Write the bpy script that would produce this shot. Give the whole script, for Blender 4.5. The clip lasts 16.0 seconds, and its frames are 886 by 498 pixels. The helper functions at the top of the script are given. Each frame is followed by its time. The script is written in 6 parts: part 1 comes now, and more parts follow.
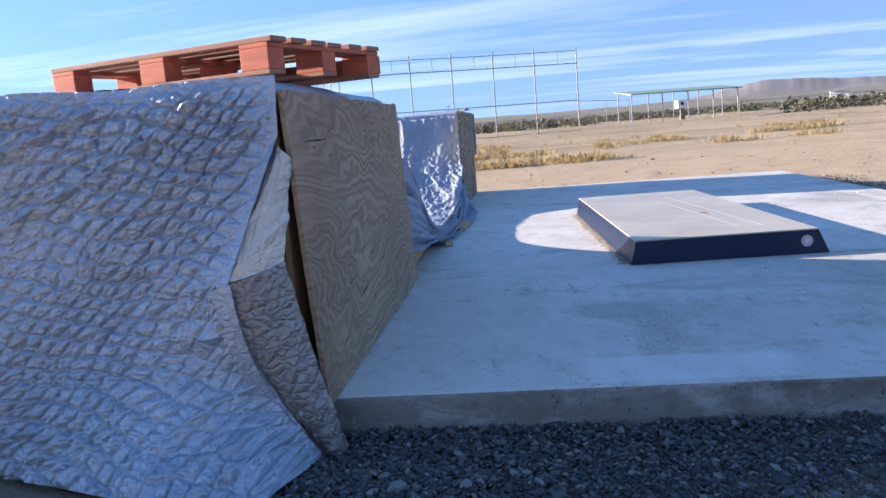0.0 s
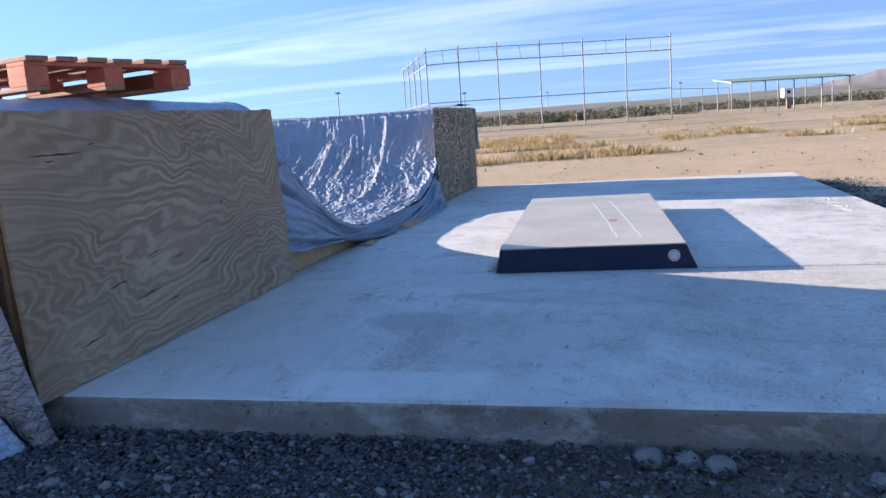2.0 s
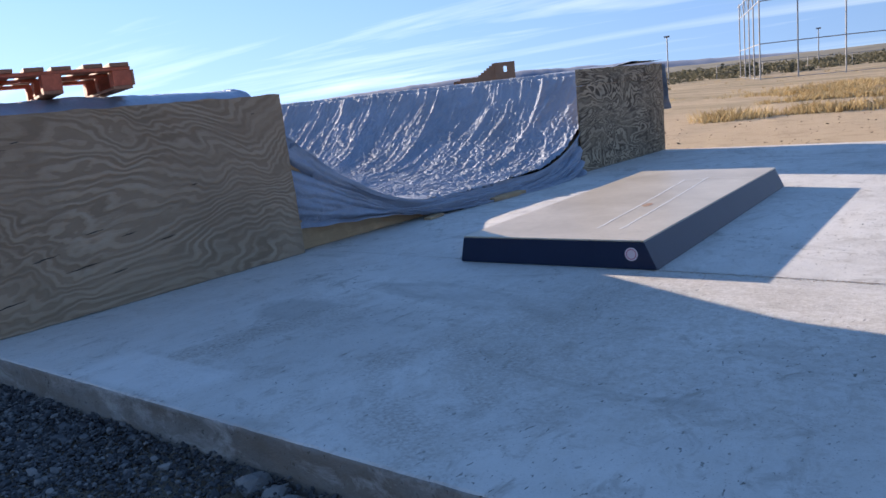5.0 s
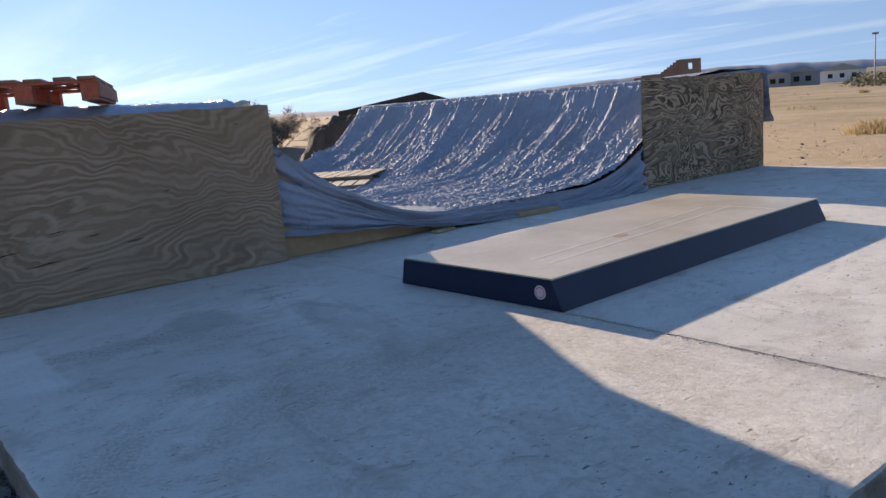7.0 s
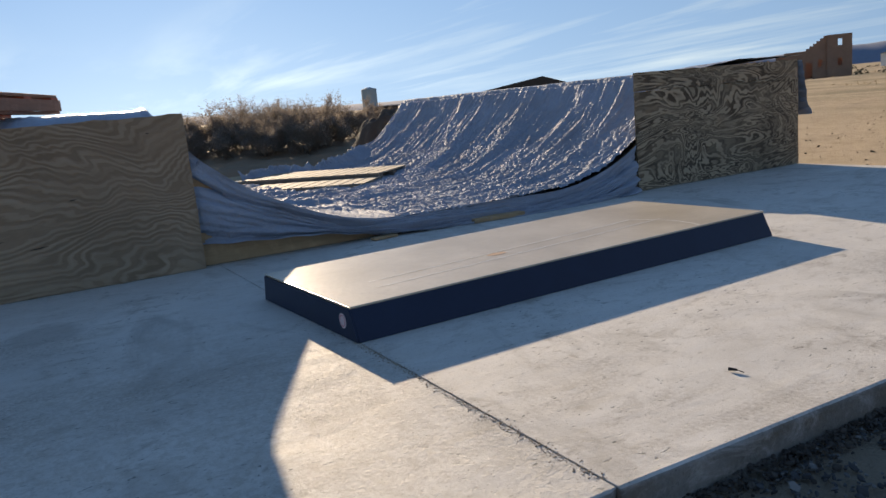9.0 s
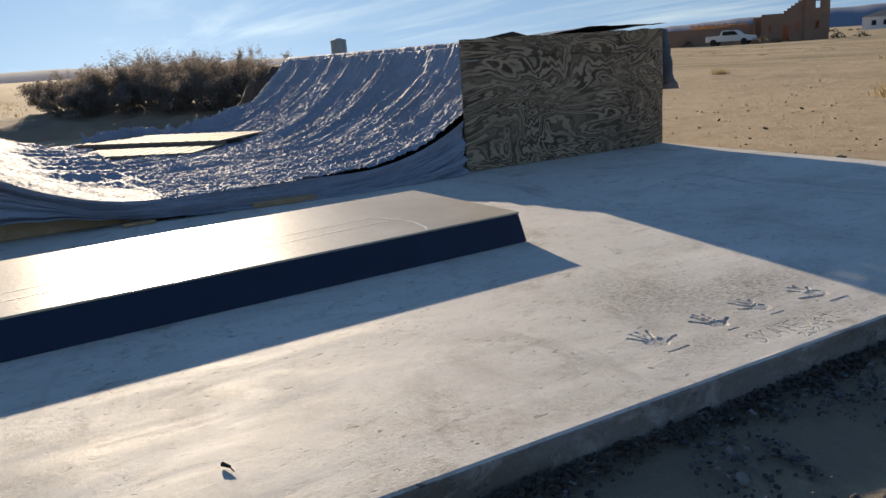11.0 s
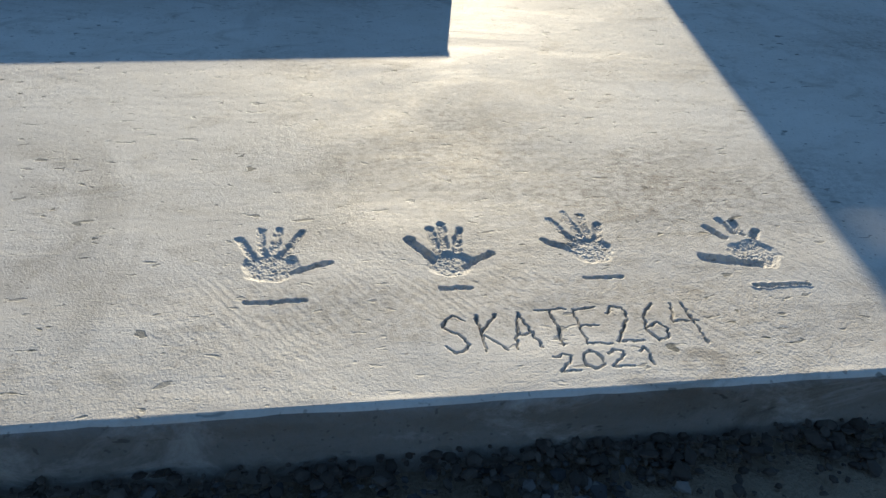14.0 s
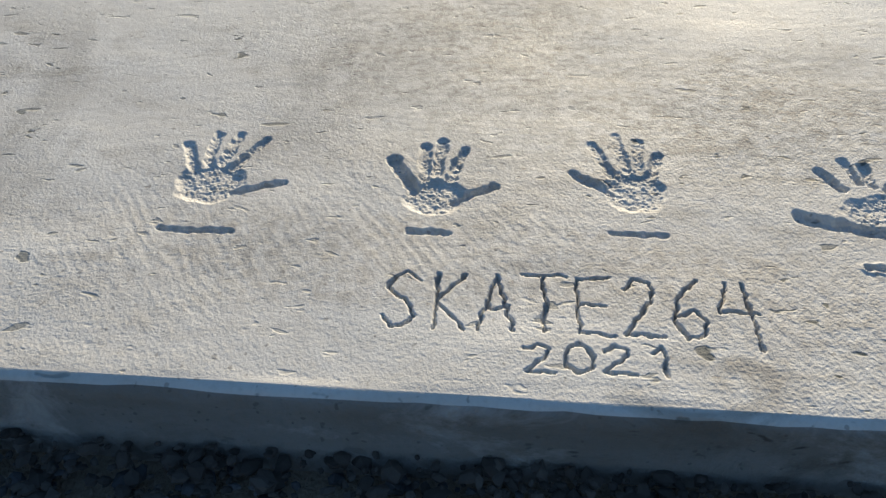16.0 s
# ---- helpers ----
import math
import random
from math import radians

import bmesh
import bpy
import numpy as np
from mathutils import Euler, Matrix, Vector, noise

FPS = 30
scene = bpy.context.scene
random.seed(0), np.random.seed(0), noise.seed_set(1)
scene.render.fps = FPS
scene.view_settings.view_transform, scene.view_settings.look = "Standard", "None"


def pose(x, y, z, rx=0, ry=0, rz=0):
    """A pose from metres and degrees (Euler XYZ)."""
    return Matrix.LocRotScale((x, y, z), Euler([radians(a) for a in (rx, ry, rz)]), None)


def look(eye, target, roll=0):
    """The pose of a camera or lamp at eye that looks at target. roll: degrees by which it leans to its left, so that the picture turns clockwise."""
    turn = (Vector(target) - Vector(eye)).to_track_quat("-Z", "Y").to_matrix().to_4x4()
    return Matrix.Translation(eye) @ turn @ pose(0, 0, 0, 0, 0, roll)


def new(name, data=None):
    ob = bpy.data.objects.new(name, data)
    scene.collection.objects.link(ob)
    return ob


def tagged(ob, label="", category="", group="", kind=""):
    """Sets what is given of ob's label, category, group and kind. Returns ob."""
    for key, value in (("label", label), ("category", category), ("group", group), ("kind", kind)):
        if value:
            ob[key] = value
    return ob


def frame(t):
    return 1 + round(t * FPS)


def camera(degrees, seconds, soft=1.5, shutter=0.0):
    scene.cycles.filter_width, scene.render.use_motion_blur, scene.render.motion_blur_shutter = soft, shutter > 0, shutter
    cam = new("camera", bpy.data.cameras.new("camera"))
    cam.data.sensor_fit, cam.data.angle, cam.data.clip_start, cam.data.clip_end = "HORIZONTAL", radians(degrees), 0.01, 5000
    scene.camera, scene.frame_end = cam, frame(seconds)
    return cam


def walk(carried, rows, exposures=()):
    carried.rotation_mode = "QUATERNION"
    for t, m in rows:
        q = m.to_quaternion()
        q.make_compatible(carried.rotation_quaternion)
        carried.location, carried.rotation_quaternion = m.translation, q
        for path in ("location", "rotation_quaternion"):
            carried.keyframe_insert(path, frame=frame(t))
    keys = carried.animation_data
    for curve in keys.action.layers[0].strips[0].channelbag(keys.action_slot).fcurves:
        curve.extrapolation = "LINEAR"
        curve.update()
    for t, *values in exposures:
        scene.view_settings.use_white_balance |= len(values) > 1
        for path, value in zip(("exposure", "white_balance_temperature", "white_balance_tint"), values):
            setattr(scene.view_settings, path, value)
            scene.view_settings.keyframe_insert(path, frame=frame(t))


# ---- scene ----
cam = camera(58.7, 16.0)
PATH = [
    (0, (0.75, -2.684, 0.961), (0.527, -0.719, 0.66), -4.5),
    (0.5, (1.148, -2.69, 0.967), (0.858, -0.734, 0.668), -4.3),
    (1, (1.509, -2.696, 0.99), (1.152, -0.752, 0.684), -4.1),
    (1.5, (1.881, -2.579, 1.008), (1.462, -0.648, 0.699), -3.9),
    (2, (2.251, -2.499, 0.986), (1.777, -0.583, 0.667), -3.8),
    (2.5, (2.607, -2.377, 0.978), (2.066, -0.482, 0.636), -3.5),
    (3, (2.97, -2.165, 0.999), (2.343, -0.3, 0.64), -3.4),
    (3.5, (3.342, -1.982, 0.986), (2.525, -0.193, 0.623), -3.9),
    (4, (3.657, -1.798, 0.988), (2.672, -0.097, 0.618), -4.8),
    (6.5, (5.022, -0.599, 1.042), (3.547, 0.701, 0.676), -4.9),
    (7, (5.189, -0.275, 1.029), (3.642, 0.943, 0.674), -4.4),
    (7.5, (5.432, 0.075, 1.029), (3.804, 1.182, 0.675), -4.3),
    (8, (5.563, 0.428, 1.018), (3.879, 1.448, 0.662), -4.4),
    (8.5, (5.681, 0.79, 1.06), (3.962, 1.746, 0.699), -4.7),
    (9, (5.873, 1.195, 1.048), (4.14, 2.125, 0.682), -5.3),
    (9.5, (5.977, 1.558, 1.06), (4.259, 2.514, 0.696), -5.5),
    (11.8, (5.933, 3.654, 1.023), (4.244, 4.52, 0.391), -1.1),
    (12, (5.858, 3.8, 1.007), (4.171, 4.631, 0.326), -0.15),
    (12.5, (5.673, 4.126, 0.982), (3.987, 4.855, 0.191), 2.05),
    (13, (5.488, 4.48, 0.919), (3.812, 5.078, 0.005), 3.95),
    (13.5, (5.32, 4.772, 0.836), (3.65, 5.208, -0.176), 3.95),
    (14, (5.127, 4.967, 0.794), (3.507, 5.28, -0.336), 4.2),
    (14.5, (4.977, 5.155, 0.708), (3.412, 5.319, -0.527), 3.2),
    (15, (4.874, 5.275, 0.656), (3.368, 5.322, -0.659), 2.0),
    (15.5, (4.85, 5.298, 0.645), (3.381, 5.242, -0.711), 0.4),
    (16, (4.837, 5.28, 0.654), (3.376, 5.14, -0.705), -1.1),
]
EXPOSURES = [(0, 1.52, 6000, 15), (3, 1.38, 6050, 15), (4.2, 1.28, 6150, 15), (7, 0.90, 6950, 14), (9, 0.60, 7250, 10), (12, 0.36, 6750, 6), (14, 0.50, 6600, 1), (16, 0.60, 6650, 2)]
walk(cam, [(t, look(eye, target, roll)) for t, eye, target, roll in PATH], EXPOSURES)
# ---- light ----
SUN_AZ, SUN_EL = 80.9, 13.5          # degrees from +y towards -x, and above the horizon
world = bpy.data.worlds.new("sky")
scene.world = world
world.use_nodes = True


def nd(nt, kind, ins=None, op=None):
    """A node with its inputs (by name or number)."""
    n = nt.nodes.new(kind)
    if op:
        n.operation = op
    for k, v in (ins or {}).items():
        if isinstance(v, bpy.types.NodeSocket):
            nt.links.new(v, n.inputs[k])
        else:
            n.inputs[k].default_value = v
    return n


def math_node(nt, op, a, b=0.0, c=0.0, clamp=False):
    n = nd(nt, "ShaderNodeMath", {0: a, 1: b, 2: c}, op)
    n.use_clamp = clamp
    return n.outputs[0]


def vmath(nt, op, a, b=(0, 0, 0)):
    return nd(nt, "ShaderNodeVectorMath", {0: a, 1: b}, op).outputs[0]


def noise_node(nt, vec, scale, detail=4.0, rough=0.55, distort=0.0):
    return nd(nt, "ShaderNodeTexNoise", ins={"Vector": vec, "Scale": scale, "Detail": detail, "Roughness": rough, "Distortion": distort}).outputs["Fac"]


def ramp(nt, fac, stops):
    n = nt.nodes.new("ShaderNodeValToRGB")
    nt.links.new(fac, n.inputs[0])
    e = n.color_ramp.elements
    while len(e) < len(stops):
        e.new(0.5)
    for el, (p, c) in zip(e, stops):
        el.position = p
        el.color = (*c, 1) if isinstance(c, tuple) else (c, c, c, 1)
    return n.outputs[0]


def mix(nt, fac, a, b, blend="MIX"):
    n = nt.nodes.new("ShaderNodeMix")
    n.data_type, n.blend_type = "RGBA", blend
    if isinstance(fac, bpy.types.NodeSocket):
        nt.links.new(fac, n.inputs[0])
    else:
        n.inputs[0].default_value = fac
    for i, v in ((6, a), (7, b)):
        if isinstance(v, bpy.types.NodeSocket):
            nt.links.new(v, n.inputs[i])
        else:
            n.inputs[i].default_value = (*v, 1) if isinstance(v, tuple) else (v, v, v, 1)
    return n.outputs[2]


def build_sky():
    nt = world.node_tree
    nt.nodes.clear()
    sky = nt.nodes.new("ShaderNodeTexSky")
    sky.sky_type, sky.sun_disc = "NISHITA", False
    sky.sun_elevation, sky.sun_rotation = radians(SUN_EL), radians(-SUN_AZ)
    sky.air_density, sky.dust_density, sky.ozone_density = 0.85, 0.24, 1.8
    sky.altitude = 1600
    # thin high haze evens the sky out: look it up a little above where it is seen
    way = nd(nt, "ShaderNodeSeparateXYZ", {0: nd(nt, "ShaderNodeTexCoord").outputs["Generated"]})
    lifted = nd(nt, "ShaderNodeCombineXYZ", {0: way.outputs[0], 1: way.outputs[1], 2: math_node(nt, "ADD", math_node(nt, "MAXIMUM", way.outputs[2], 0.0), 0.36)}).outputs[0]
    nt.links.new(vmath(nt, "NORMALIZE", lifted), sky.inputs["Vector"])
    co = nd(nt, "ShaderNodeTexCoord").outputs["Generated"]
    sep = nd(nt, "ShaderNodeSeparateXYZ", ins={0: co})
    up = math_node(nt, "MAXIMUM", sep.outputs[2], 0.0)
    below = math_node(nt, "ADD", up, 0.06)
    flat = nd(nt, "ShaderNodeCombineXYZ", ins={0: math_node(nt, "DIVIDE", sep.outputs[0], below), 1: math_node(nt, "DIVIDE", sep.outputs[1], below), 2: 0.0}).outputs[0]
    streak = nd(nt, "ShaderNodeMapping", ins={"Vector": flat, "Rotation": (0, 0, radians(38)), "Scale": (0.11, 0.42, 1.0), "Location": (1.7, 0.6, 0)}).outputs[0]
    n1 = noise_node(nt, streak, 1.25, 7.0, 0.58, 0.35)
    n2 = noise_node(nt, streak, 0.38, 2.0, 0.5)
    mask = math_node(nt, "MULTIPLY", ramp(nt, n1, [(0.48, 0.0), (0.66, 1.0)]), ramp(nt, n2, [(0.36, 0.0), (0.50, 1.0)]))
    mask = math_node(nt, "MULTIPLY", mask, ramp(nt, up, [(0.0, 0.0), (0.035, 1.0)]))
    mask = math_node(nt, "MULTIPLY", mask, 0.7)
    # thin cloud takes the sky's brightness and whitens it
    bw = nd(nt, "ShaderNodeRGBToBW", ins={0: sky.outputs[0]}).outputs[0]
    white = nd(nt, "ShaderNodeCombineColor", ins={0: math_node(nt, "MULTIPLY", bw, 2.0), 1: math_node(nt, "MULTIPLY", bw, 2.0), 2: math_node(nt, "MULTIPLY", bw, 1.95)}).outputs[0]
    # dust near the horizon takes some of the blue out
    dusty = nd(nt, "ShaderNodeCombineColor", ins={0: math_node(nt, "MULTIPLY", bw, 0.92), 1: math_node(nt, "MULTIPLY", bw, 1.0), 2: math_node(nt, "MULTIPLY", bw, 1.06)}).outputs[0]
    clear = mix(nt, ramp(nt, up, [(0.0, 0.50), (0.16, 0.22), (0.45, 0.0)]), sky.outputs[0], dusty)
    col = mix(nt, mask, clear, white)
    col = mix(nt, 1.0, col, (0.85, 0.98, 1.04), "MULTIPLY")
    bg = nd(nt, "ShaderNodeBackground", ins={0: col, 1: SKY})
    out = nt.nodes.new("ShaderNodeOutputWorld")
    nt.links.new(bg.outputs[0], out.inputs[0])


SKY, SUN = 0.162, 5.8
build_sky()
sun_data = bpy.data.lights.new("sun", "SUN")
sun_data.energy, sun_data.angle, sun_data.color = SUN, radians(0.6), (1.0, 0.83, 0.64)
sun = new("sun", sun_data)
TO_SUN = Vector((-math.sin(radians(SUN_AZ)) * math.cos(radians(SUN_EL)), math.cos(radians(SUN_AZ)) * math.cos(radians(SUN_EL)), math.sin(radians(SUN_EL))))
sun.matrix_world = look(TO_SUN * 50, (0, 0, 0))


# ---- materials ----
def material(name):
    m = bpy.data.materials.new(name)
    m.use_nodes = True
    nt = m.node_tree
    nt.nodes.clear()
    bsdf = nt.nodes.new("ShaderNodeBsdfPrincipled")
    out = nt.nodes.new("ShaderNodeOutputMaterial")
    nt.links.new(bsdf.outputs[0], out.inputs[0])
    return m, nt, bsdf


def setin(nt, bsdf, **kw):
    for k, v in kw.items():
        s = bsdf.inputs[k.replace("_", " ")]
        if isinstance(v, bpy.types.NodeSocket):
            nt.links.new(v, s)
        else:
            s.default_value = (*v, 1) if isinstance(v, tuple) and len(v) == 3 else v


def bump(nt, height, strength, distance):
    return nd(nt, "ShaderNodeBump", ins={"Height": height, "Strength": strength, "Distance": distance}).outputs[0]


def position(nt):
    return nd(nt, "ShaderNodeNewGeometry").outputs["Position"]


def scaled(nt, vec, s, rot=(0, 0, 0)):
    return nd(nt, "ShaderNodeMapping", ins={"Vector": vec, "Scale": s, "Rotation": rot}).outputs[0]


def concrete_material(name, light, rough_edge=False):
    m, nt, b = material(name)
    p = position(nt)
    big = noise_node(nt, p, 0.9, 5, 0.6, 0.4)
    mid = noise_node(nt, scaled(nt, p, (1, 0.35, 1), (0, 0, 0.5)), 5.0, 6, 0.65, 0.8)
    fine = noise_node(nt, p, 60.0, 3, 0.6)
    pores = noise_node(nt, p, 220.0, 2, 0.5)
    swirl = noise_node(nt, scaled(nt, p, (1.0, 0.30, 1.0), (0, 0, 0.6)), 30.0, 5, 0.65, 1.4)
    patch = ramp(nt, noise_node(nt, p, 1.7, 4, 0.6, 0.5), [(0.44, 0.0), (0.62, 1.0)])
    stain = ramp(nt, noise_node(nt, scaled(nt, p, (0.6, 1.4, 1)), 1.3, 5, 0.62, 1.0), [(0.56, 0.0), (0.70, 1.0)])
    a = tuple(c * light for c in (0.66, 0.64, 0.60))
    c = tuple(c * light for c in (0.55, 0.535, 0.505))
    col = mix(nt, ramp(nt, big, [(0.35, 0.0), (0.65, 1.0)]), a, c)
    col = mix(nt, math_node(nt, "MULTIPLY", ramp(nt, mid, [(0.4, 0.0), (0.72, 1.0)]), 0.45), col, tuple(v * light for v in (0.72, 0.70, 0.655)))
    col = mix(nt, math_node(nt, "MULTIPLY", stain, 0.62), col, tuple(v * light for v in (0.29, 0.275, 0.25)))
    col = mix(nt, math_node(nt, "MULTIPLY", ramp(nt, fine, [(0.60, 0.0), (0.80, 1.0)]), 0.35), col, tuple(v * light for v in (0.30, 0.28, 0.25)))
    dirt = math_node(nt, "MULTIPLY", ramp(nt, noise_node(nt, scaled(nt, p, (1, 0.6, 1), (0, 0, -0.4)), 1.1, 8, 0.72, 0.8), [(0.52, 0.0), (0.64, 1.0)]), ramp(nt, fine, [(0.38, 0.2), (0.60, 1.0)]))
    col = mix(nt, math_node(nt, "MULTIPLY", dirt, 0.58), col, tuple(v * light for v in (0.25, 0.215, 0.175)))
    speck = ramp(nt, noise_node(nt, p, 95.0, 1, 0.5), [(0.69, 0.0), (0.73, 1.0)])
    mott = ramp(nt, noise_node(nt, scaled(nt, p, (1, 0.55, 1), (0, 0, 0.7)), 7.0, 8, 0.74, 0.5), [(0.46, 0.0), (0.64, 1.0)])
    col = mix(nt, math_node(nt, "MULTIPLY", mott, 0.30), col, tuple(v * light for v in (0.47, 0.435, 0.375)))
    grain = ramp(nt, noise_node(nt, p, 130.0, 4, 0.75), [(0.50, 0.0), (0.72, 1.0)])
    col = mix(nt, math_node(nt, "MULTIPLY", grain, 0.25), col, tuple(v * light for v in (0.36, 0.325, 0.275)))
    col = mix(nt, math_node(nt, "MULTIPLY", speck, 0.5), col, tuple(v * light for v in (0.16, 0.145, 0.125)))
    chip = ramp(nt, noise_node(nt, scaled(nt, p, (1, 0.45, 1), (0, 0, 0.2)), 48.0, 2, 0.55, 0.4), [(0.66, 0.0), (0.70, 1.0)])
    col = mix(nt, math_node(nt, "MULTIPLY", chip, math_node(nt, "MULTIPLY_ADD", patch, 0.7, 0.3)), col, tuple(v * light for v in (0.10, 0.11, 0.10)))
    scrape = ramp(nt, noise_node(nt, scaled(nt, p, (1, 0.6, 1), (0, 0, 0.5)), 9.0, 7, 0.72, 0.9), [(0.52, 0.0), (0.66, 1.0)])
    col = mix(nt, math_node(nt, "MULTIPLY", scrape, math_node(nt, "MULTIPLY_ADD", patch, 0.5, 0.15)), col, tuple(v * light for v in (0.24, 0.21, 0.17)))
    rugged = math_node(nt, "MULTIPLY_ADD", patch, 0.26, 0.10)
    h = math_node(nt, "ADD", math_node(nt, "MULTIPLY", fine, rugged), math_node(nt, "MULTIPLY", swirl, 0.09))
    h = math_node(nt, "ADD", h, math_node(nt, "MULTIPLY", pores, math_node(nt, "MULTIPLY", rugged, 0.9)))
    h = math_node(nt, "ADD", h, math_node(nt, "MULTIPLY", noise_node(nt, p, 380.0, 2, 0.6), 0.16))
    h = math_node(nt, "ADD", h, math_node(nt, "MULTIPLY", chip, -0.25))
    h = math_node(nt, "ADD", h, math_node(nt, "MULTIPLY", mid, 0.8))
    if not rough_edge:   # a damp stain and a fresher, paler patch near the front edge
        sep = nd(nt, "ShaderNodeSeparateXYZ", {0: p})
        wob = math_node(nt, "MULTIPLY", math_node(nt, "ADD", noise_node(nt, p, 5.0, 5, 0.65), -0.5), 0.5)

        def blob(x, y, rx, ry, soft, square):
            dx = math_node(nt, "ABSOLUTE", math_node(nt, "MULTIPLY", math_node(nt, "ADD", sep.outputs[0], -x), 1 / rx))
            dy = math_node(nt, "ABSOLUTE", math_node(nt, "MULTIPLY", math_node(nt, "ADD", sep.outputs[1], -y), 1 / ry))
            d = math_node(nt, "MAXIMUM", dx, dy) if square else math_node(nt, "SQRT", math_node(nt, "ADD", math_node(nt, "MULTIPLY", dx, dx), math_node(nt, "MULTIPLY", dy, dy)))
            d = math_node(nt, "ADD", d, math_node(nt, "MULTIPLY", wob, 0.25 if square else 2.2))
            return ramp(nt, math_node(nt, "MULTIPLY", d, 0.5), [(0.5 - soft, 1.0), (0.5 + soft, 0.0)])
        damp = math_node(nt, "MAXIMUM", blob(1.15, 1.22, 0.22, 0.20, 0.10, False), math_node(nt, "MULTIPLY", blob(1.75, 1.0, 0.45, 0.5, 0.2, False), 0.5))
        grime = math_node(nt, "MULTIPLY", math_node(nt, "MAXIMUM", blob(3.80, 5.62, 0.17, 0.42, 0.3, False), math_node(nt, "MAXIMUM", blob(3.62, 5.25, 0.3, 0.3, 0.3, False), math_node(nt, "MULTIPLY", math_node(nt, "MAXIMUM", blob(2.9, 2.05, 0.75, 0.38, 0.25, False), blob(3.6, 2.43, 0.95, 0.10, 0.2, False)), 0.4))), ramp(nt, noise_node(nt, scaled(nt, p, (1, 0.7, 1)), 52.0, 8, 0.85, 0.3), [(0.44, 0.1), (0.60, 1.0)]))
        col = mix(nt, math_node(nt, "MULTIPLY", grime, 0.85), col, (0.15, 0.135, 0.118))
        # a coarse, sandy stretch that was never smoothed, by the outer corner of the front slab
        coarse = math_node(nt, "MULTIPLY", blob(3.35, 1.55, 1.35, 0.95, 0.12, False), math_node(nt, "LESS_THAN", sep.outputs[1], 2.47))
        crust = ramp(nt, noise_node(nt, p, 24.0, 7, 0.78, 0.3), [(0.46, 0.0), (0.60, 1.0)])
        col = mix(nt, math_node(nt, "MULTIPLY", coarse, math_node(nt, "MULTIPLY", crust, 0.5)), col, (0.40, 0.365, 0.31))
        h = math_node(nt, "ADD", h, math_node(nt, "MULTIPLY", coarse, math_node(nt, "MULTIPLY", noise_node(nt, p, 45.0, 6, 0.75), 2.0)))
        col = mix(nt, math_node(nt, "MULTIPLY", damp, 0.5), col, (0.30, 0.285, 0.26))
        col = mix(nt, math_node(nt, "MULTIPLY", blob(1.32, 0.28, 0.37, 0.155, 0.05, True), 0.42), col, (0.80, 0.79, 0.765))
    if rough_edge:
        h = math_node(nt, "ADD", h, math_node(nt, "MULTIPLY", noise_node(nt, p, 18.0, 6, 0.7), 2.5))
        lime = ramp(nt, noise_node(nt, scaled(nt, p, (1, 1, 2.0)), 4.0, 7, 0.75, 0.6), [(0.52, 0.0), (0.66, 1.0)])
        soil = ramp(nt, noise_node(nt, scaled(nt, p, (1, 1, 3.0)), 2.2, 5, 0.65), [(0.45, 0.0), (0.65, 1.0)])
        col = mix(nt, math_node(nt, "MULTIPLY", soil, 0.6), col, (0.17, 0.135, 0.10))
        col = mix(nt, math_node(nt, "MULTIPLY", lime, 0.8), col, (0.42, 0.41, 0.39))
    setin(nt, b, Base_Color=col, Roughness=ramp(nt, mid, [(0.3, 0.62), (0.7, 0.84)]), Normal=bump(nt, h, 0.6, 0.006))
    b.inputs["Specular IOR Level"].default_value = 0.35
    return m


